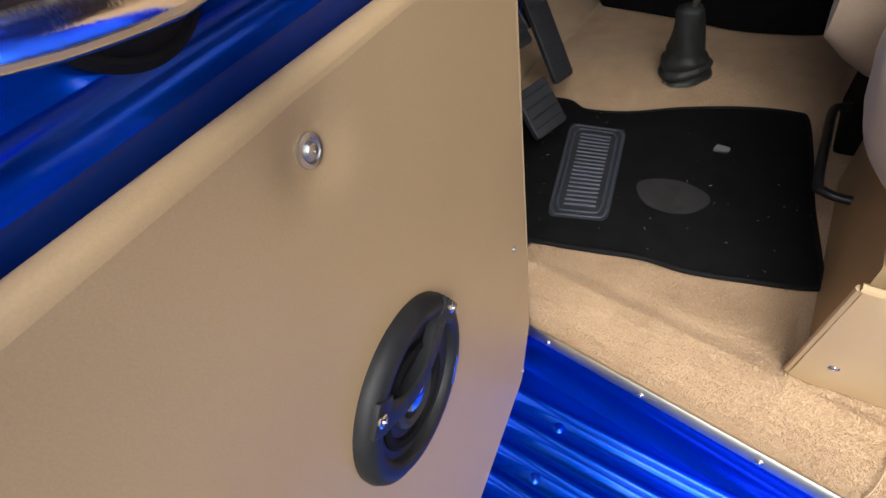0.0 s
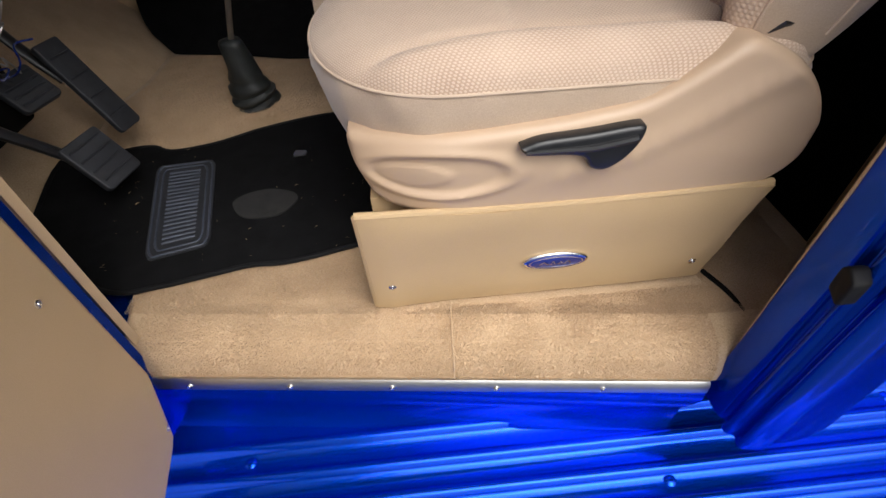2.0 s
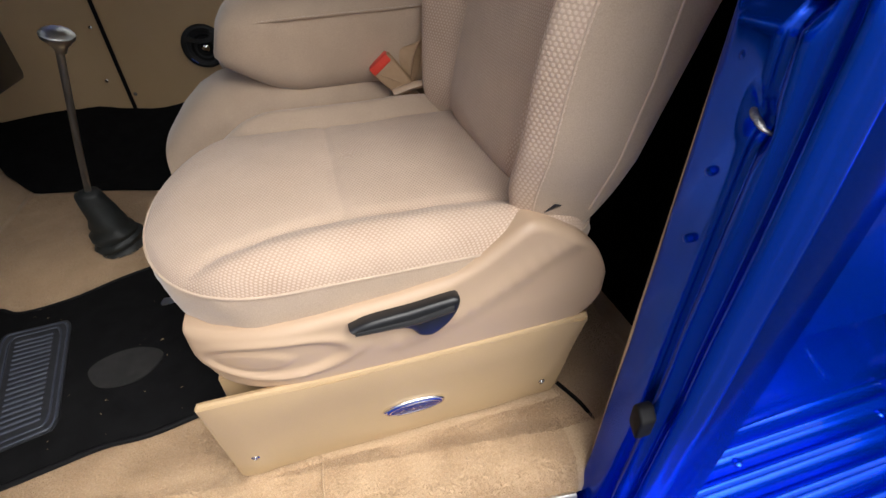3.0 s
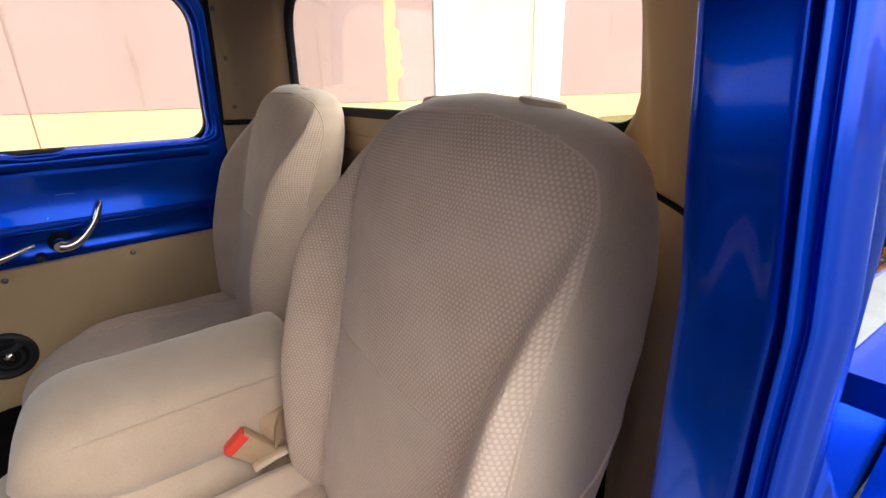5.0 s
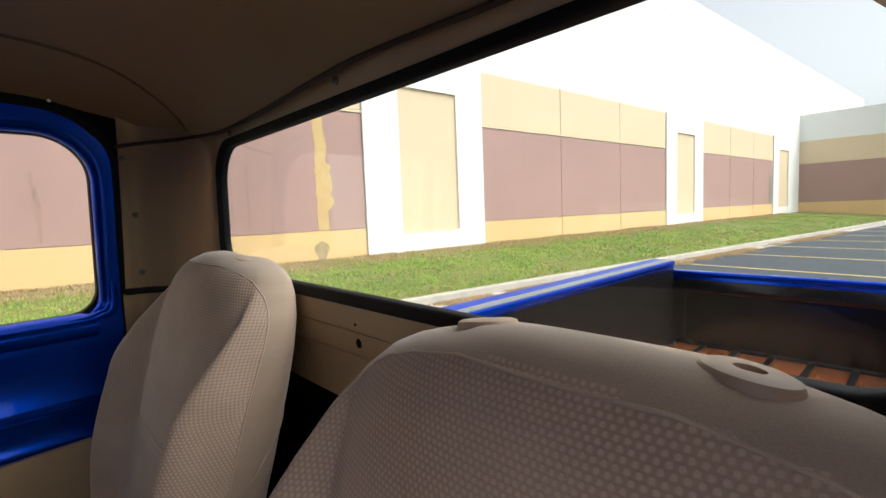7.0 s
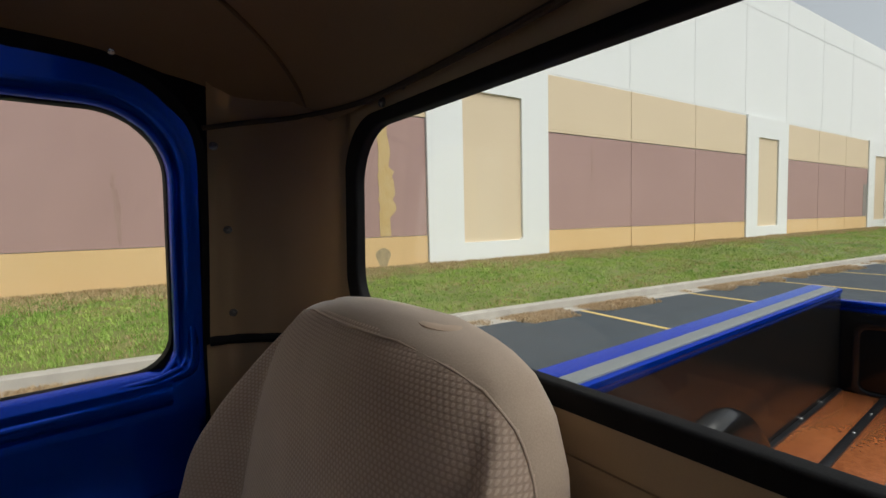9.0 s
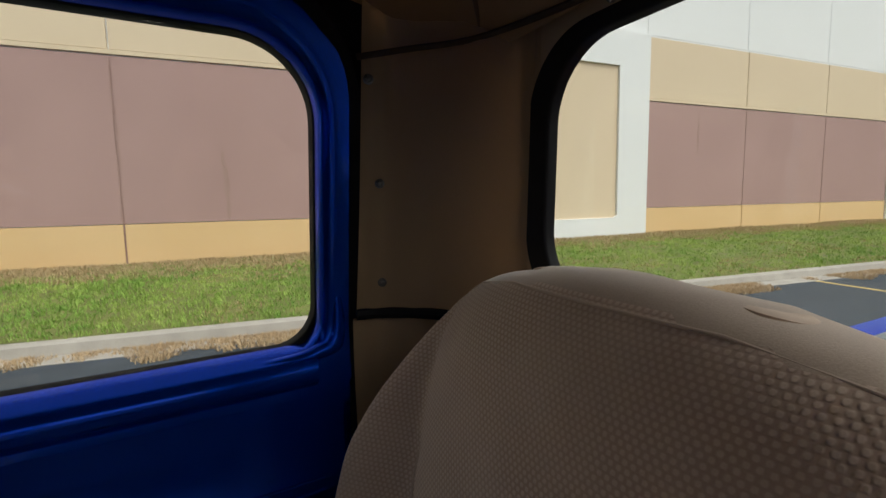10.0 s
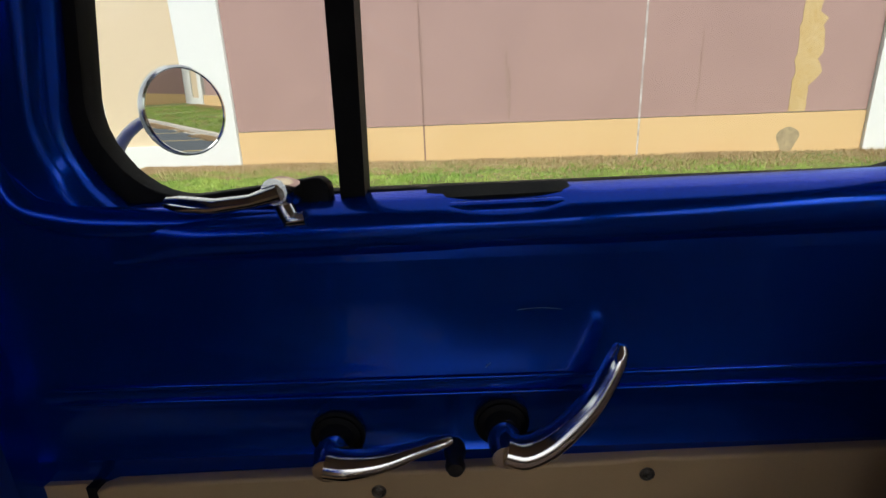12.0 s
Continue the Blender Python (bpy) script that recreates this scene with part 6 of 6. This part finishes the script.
for k in range(90):
    x, y = rng.uniform(-0.55, 0.0), rng.uniform(0.13, 0.55)
    a, l = rng.uniform(0, 6.3), rng.uniform(0.001, 0.005)
    z = lie(x, y, 0.0105)[2]
    i = len(vs)
    dx, dy = math.cos(a) * l, math.sin(a) * l
    vs += [(x - dx, y - dy, z), (x + dx, y + dy, z), (x + dy * 0.12, y - dx * 0.12, z + 0.001)]
    fs.append((i, i + 1, i + 2))
me = bpy.data.meshes.new("litter")
me.from_pydata(vs, [], fs)
me.materials.append(STRAW)
tagged(new("litter", me), "tiny bits of dry grass on the mat", "litter", kind="stuff")

mt2 = thing("floor_mat", "black carpet mat on the passenger floor", "floor mat", (-0.4, 1.1, 0.0), "floor mats")
m2_out = [(-0.715, 1.145), (-0.745, 1.19), (-0.755, 1.245), (-0.73, 1.295), (-0.66, 1.332), (-0.56, 1.362), (-0.44, 1.378), (-0.28, 1.375), (-0.12, 1.392), (-0.06, 1.36), (-0.05, 1.06), (-0.10, 1.012), (-0.25, 1.005), (-0.40, 1.05), (-0.52, 1.082), (-0.64, 1.108)]
m2 = [tuple(p)[:2] for p in curve([(a, b, 0) for a, b in m2_out + m2_out[:1]], 96)][:-1]
bm = bmesh.new()
slab(bm, resample(m2, 120), lambda a, b, d: (a, b, d + max(0, -0.66 - a) * 1.0 + 1.3 * max(0, b - 1.275 + 0.25 * max(0, -0.4 - a))), 0.003, 0.010, 0.002, 2)
part("carpet", bm, DARKCARPET, mt2)

# pedals
def pedal(name, x, y, z, w, h, turn, label, arm):
    p = thing(name, label, "pedal", (x, y, z))
    bm = bmesh.new()
    m = pose(x, y, z, 0, turn, -14)
    slab(bm, rounded([(-h / 2, -w / 2, 0.006), (h / 2, -w / 2, 0.01), (h / 2, w / 2, 0.01), (-h / 2, w / 2, 0.006)]), lambda a, b, d: m @ Vector((a, b, d)), -0.007, 0.007, 0.003)
    pd_ = part("pedal_pad", bm, PAD, p, "ribbed grey rubber pad")
    for k in range(4):
        bm = bmesh.new()
        t = -h / 2 + h * (k + 0.7) / 4.6
        tube(bm, [m @ Vector((t, -w / 2 + 0.008, 0.007)), m @ Vector((t, w / 2 - 0.008, 0.007))], 0.0022, 6)
        part("pad_rib", bm, PAD, pd_)
    bm = bmesh.new()
    tube(bm, curve(arm, 14), 0.016, 12, 0.6)
    part("pedal_arm", bm, BLACK, p)


pedal("clutch_pedal", -0.505, 0.340, 0.105, 0.092, 0.10, 54, "grey rubber-faced clutch pedal on black arm", [(-0.52, 0.34, 0.09), (-0.56, 0.31, 0.15), (-0.62, 0.27, 0.24), (-0.70, 0.26, 0.36)])
pedal("brake_pedal", -0.60, 0.40, 0.22, 0.085, 0.07, 50, "rubber-faced brake pedal on black arm", [(-0.61, 0.40, 0.225), (-0.65, 0.38, 0.28), (-0.70, 0.36, 0.36), (-0.78, 0.35, 0.46)])
pedal("accelerator_pedal", -0.575, 0.525, 0.165, 0.062, 0.20, 62, "long black accelerator pedal", [(-0.62, 0.535, 0.18), (-0.66, 0.53, 0.24), (-0.70, 0.52, 0.32), (-0.78, 0.5, 0.42)])
col = thing("pedal_bracket", "black steering column and pedal bracket", "bracket", (-0.7, 0.3, 0.3))
bm = bmesh.new()
tube(bm, [(-0.90, 0.25, 0.20), (-0.45, 0.22, 0.48), (-0.11, 0.205, 0.745)], 0.022, 16)
part("column", bm, BLACK, col)
bm = bmesh.new()
box(bm, -0.84, -0.64, 0.14, 0.44, 0.15, 0.52, 0.012)
part("bracket", bm, DARK, col)
bm = bmesh.new()
slab(bm, rounded([(0.27, 0.27, 0.006), (0.36, 0.245, 0.006), (0.37, 0.33, 0.006), (0.27, 0.35, 0.006)], 3), lambda a, b, d: (-0.618 - d + 0.25 * (b - 0.3), a, b), -0.004, 0.004, 0.001)
part("bracket_plate", bm, PAD, col, "grey steel bracket plate")
rng = random.Random(5)
for k in range(7):
    p = Vector((-0.60, 0.38 + rng.uniform(-0.05, 0.07), 0.27 + rng.uniform(-0.03, 0.05)))
    pts = [p]
    for _ in range(4):
        pts.append(pts[-1] + Vector((rng.uniform(-0.02, 0.02), rng.uniform(-0.03, 0.03), rng.uniform(-0.015, 0.035))))
    bm = bmesh.new()
    tube(bm, curve(pts, 16), 0.0016, 6)
    part("wire", bm, (STEEL, BLACK, BADGEBLUE, BELT)[k % 4], col)
for p in ((-0.625, 0.315, 0.31), (-0.655, 0.36, 0.40), (-0.655, 0.40, 0.35)):
    bm = bmesh.new()
    lathe(bm, p, (1, 0, 0), [(0, 0.012), (0.008, 0.012), (0.012, 0.006), (0.012, 0)], 8)
    part("bracket_nut", bm, STEEL, col)

# gear lever
gear = thing("gear_lever", "chrome gear lever with black leather boot", "gear lever", (-0.318, 0.708, 0.03))
bm = bmesh.new()
prof = [(0.0, 0.052), (0.006, 0.057), (0.014, 0.055), (0.020, 0.047), (0.026, 0.054), (0.036, 0.055), (0.042, 0.045), (0.050, 0.050), (0.060, 0.049), (0.066, 0.040), (0.078, 0.041), (0.095, 0.036), (0.12, 0.032), (0.145, 0.029), (0.160, 0.028), (0.168, 0.024), (0.172, 0.011)]
n = 48


def boot_at(h, r, a):
    q = r * (1 + 0.06 * math.sin(3 * a + h * 60) + 0.05 * noise.noise((math.cos(a) * 2, math.sin(a) * 2, h * 60)))
    z = 0.012 + h + 0.010 * math.cos(a - 0.6) * math.sin(min(1.0, h / 0.06) * math.pi)
    return (-0.312 - 0.07 * h + q * math.cos(a), 0.708 - 0.09 * h + q * math.sin(a), z)


rings(bm, [[boot_at(h, r, 2 * math.pi * j / n) for j in range(n)] for h, r in prof])
part("boot", bm, material("black_leather", (0.012, 0.014, 0.014), (0.03, 0.034, 0.034), rough=0.5, scale=40, fine=500, bump=0.3), gear, "wrinkled black leather boot", angle=70)
bm = bmesh.new()
tube(bm, curve([(-0.324, 0.693, 0.165), (-0.287, 0.668, 0.28), (-0.245, 0.640, 0.40), (-0.208, 0.616, 0.507)], 14), 0.0066, 12)
part("lever_rod", bm, STEEL, gear, "bare steel lever rod")
bm = bmesh.new()
lathe(bm, (-0.211, 0.618, 0.488), (0.28, -0.22, 1), [(0, 0.008), (0.010, 0.011), (0.020, 0.019), (0.028, 0.0265), (0.034, 0.0270), (0.039, 0.022), (0.042, 0.012), (0.043, 0)], 24)
part("lever_knob", bm, STEEL, gear, "chrome lever knob")

# steering wheel: wood rim, pale spokes
wheel = thing("steering_wheel", "wood-rimmed steering wheel with metal spokes", "steering wheel", (-0.09, 0.21, 0.77))
wm = Matrix.Translation((-0.09, 0.21, 0.77)) @ Euler((0, radians(35), 0)).to_matrix().to_4x4()
bm = bmesh.new()
tube(bm, [wm @ Vector((0.18 * math.cos(a), 0.18 * math.sin(a), 0)) for a in [2 * math.pi * k / 64 for k in range(65)]], 0.0145, 14, caps=False)
rim = part("rim", bm, VARNISH, wheel, "varnished dark wood rim")
bm = bmesh.new()
tube(bm, [wm @ Vector((0.170 * math.cos(a), 0.170 * math.sin(a), 0.009)) for a in [2 * math.pi * k / 64 for k in range(65)]], 0.005, 8, caps=False)
part("rim_inlay", bm, material("pale_inlay", (0.36, 0.16, 0.10), (0.44, 0.22, 0.15), rough=0.3, coat=0.6, scale=30, fine=200), rim, "paler inlaid strip")
for a in (0.0, 2.1, 4.2):
    bm = bmesh.new()
    slab(bm, [(0.03, -0.02), (0.175, -0.013), (0.175, 0.013), (0.03, 0.02)], lambda p, q, d, a=a: wm @ Vector((p * math.cos(a) - q * math.sin(a), p * math.sin(a) + q * math.cos(a), d - 0.02 * (1 - p / 0.18))), -0.002, 0.002)
    part("spoke", bm, STEEL, wheel, "brushed metal spoke", smooth=False)
bm = bmesh.new()
lathe(bm, wm @ Vector((0, 0, -0.03)), wm.to_3x3() @ Vector((0, 0, 1)), [(0, 0.03), (0.02, 0.04), (0.03, 0.035), (0.034, 0.0)], 24)
part("hub", bm, BLACK, wheel)
for k in range(10):
    bm = bmesh.new()
    a = k * 0.628
    lathe(bm, wm @ Vector((0.18 * math.cos(a), 0.18 * math.sin(a), 0.012)), wm.to_3x3() @ Vector((0, 0, 1)), [(0, 0.004), (0.0035, 0.0035), (0.004, 0)], 10)
    part("rivet", bm, STEEL, rim)

# dark under-dash clutter seen past the lever
dash = thing("heater_box", "black heater box below the dashboard", "heater", (-0.5, 0.75, 0.45))
bm = bmesh.new()
box(bm, -0.62, -0.42, 0.66, 0.92, 0.38, 0.56, 0.015)
part("heater_body", bm, BLACK, dash)
for k in range(3):
    bm = bmesh.new()
    lathe(bm, (-0.42, 0.71 + 0.04 * k, 0.52), (1, 0, 0.2), [(0, 0.008), (0.012, 0.009), (0.02, 0.006), (0.02, 0)], 12)
    part("heater_knob", bm, CHROME, dash)

# carpet seam, loose edge and rear corner piece
bm = bmesh.new()
tube(bm, curve([(0.118, 0.012, 0.003), (0.115, -0.03, 0.0005), (0.114, -0.06, -0.010), (0.113, -0.080, -0.035), (0.113, -0.084, -0.075)], 16), 0.0012, 6)
tagged(part("carpet_seam", bm, CARPET, floor), "")
bm = bmesh.new()
tube(bm, curve([(0.53, 0.02, 0.004), (0.55, -0.03, 0.002), (0.562, -0.075, -0.01)], 12), 0.004, 6)
part("carpet_gap", bm, DARK, floor)


def pile(name, count, spot, height, seed, label):
    """Loose carpet fibres standing on a surface; spot gives a place and the way up."""
    rng = random.Random(seed)
    vs, fs = [], []
    for _ in range(count):
        p, up = spot(rng)
        a = rng.uniform(0, 6.28)
        side = Vector((math.cos(a), math.sin(a), 0)) * 0.00032
        tip = p + up * height * rng.uniform(0.6, 1.2) + Vector((rng.gauss(0, 1), rng.gauss(0, 1), 0)) * height * 0.45
        i = len(vs)
        vs += [p - side, p + side, tip + side * 0.6, tip - side * 0.6]
        fs.append((i, i + 1, i + 2, i + 3))
    me = bpy.data.meshes.new(name)
    me.from_pydata(vs, [], fs)
    me.materials.append(CARPET)
    return tagged(new(name, me), label, "carpet", kind="stuff")


LIP = [(0.004, -0.080), (0.004, -0.06), (0.012, -0.035), (0.028, -0.014), (0.055, -0.003), (0.09, 0.0)]


def sill_spot(rng):
    x = rng.uniform(-0.37, 0.50)
    s = rng.random() * 5
    i, f = int(s), s - int(s)
    (y0, z0), (y1, z1) = LIP[i], LIP[i + 1]
    n = Vector((0, -(z1 - z0), (y1 - y0))).normalized()
    return Vector((x, sill_y(x) + y0 + (y1 - y0) * f, z0 + (z1 - z0) * f)), Vector((0, -abs(n.y), abs(n.z)))


NEAR_EDGE = [(-0.50, 0.125), (-0.43, 0.085), (-0.36, 0.090), (-0.29, 0.105), (-0.217, 0.121), (-0.15, 0.122), (-0.07, 0.140), (0.015, 0.165)]
FAR_EDGE = [(-0.66, 0.50), (-0.58, 0.53), (-0.47, 0.512), (-0.38, 0.528), (-0.28, 0.572), (-0.16, 0.61), (-0.05, 0.605), (0.0, 0.50)]


def flat_spot(rng):
    while True:
        x, y = rng.uniform(-0.40, 0.70), rng.uniform(-0.08, 0.20)
        if y > sill_y(min(0.5, x)) + 0.07 and not (y > -0.005 and 0.005 < x < 0.52) and not (x <= 0.015 and y > lerp_table(x, NEAR_EDGE)):
            return Vector((x, y, -0.001)), Vector((0, 0, 1))


def tunnel_spot(rng):
    while True:
        x, y = rng.uniform(-0.66, 0.0), rng.uniform(0.50, 1.10)
        if y > lerp_table(x, FAR_EDGE) + 0.006:
            return Vector((x, y, lie(x, y, 0)[2])), Vector((0, 0, 1))


pile("carpet_pile", 90000, sill_spot, 0.0026, 21, "tan carpet fibres rolled over the sill edge")
pile("carpet_pile", 110000, flat_spot, 0.0026, 22, "tan carpet fibres beside the seat riser")
pile("carpet_pile", 110000, tunnel_spot, 0.0030, 23, "tan carpet fibres on the transmission tunnel")
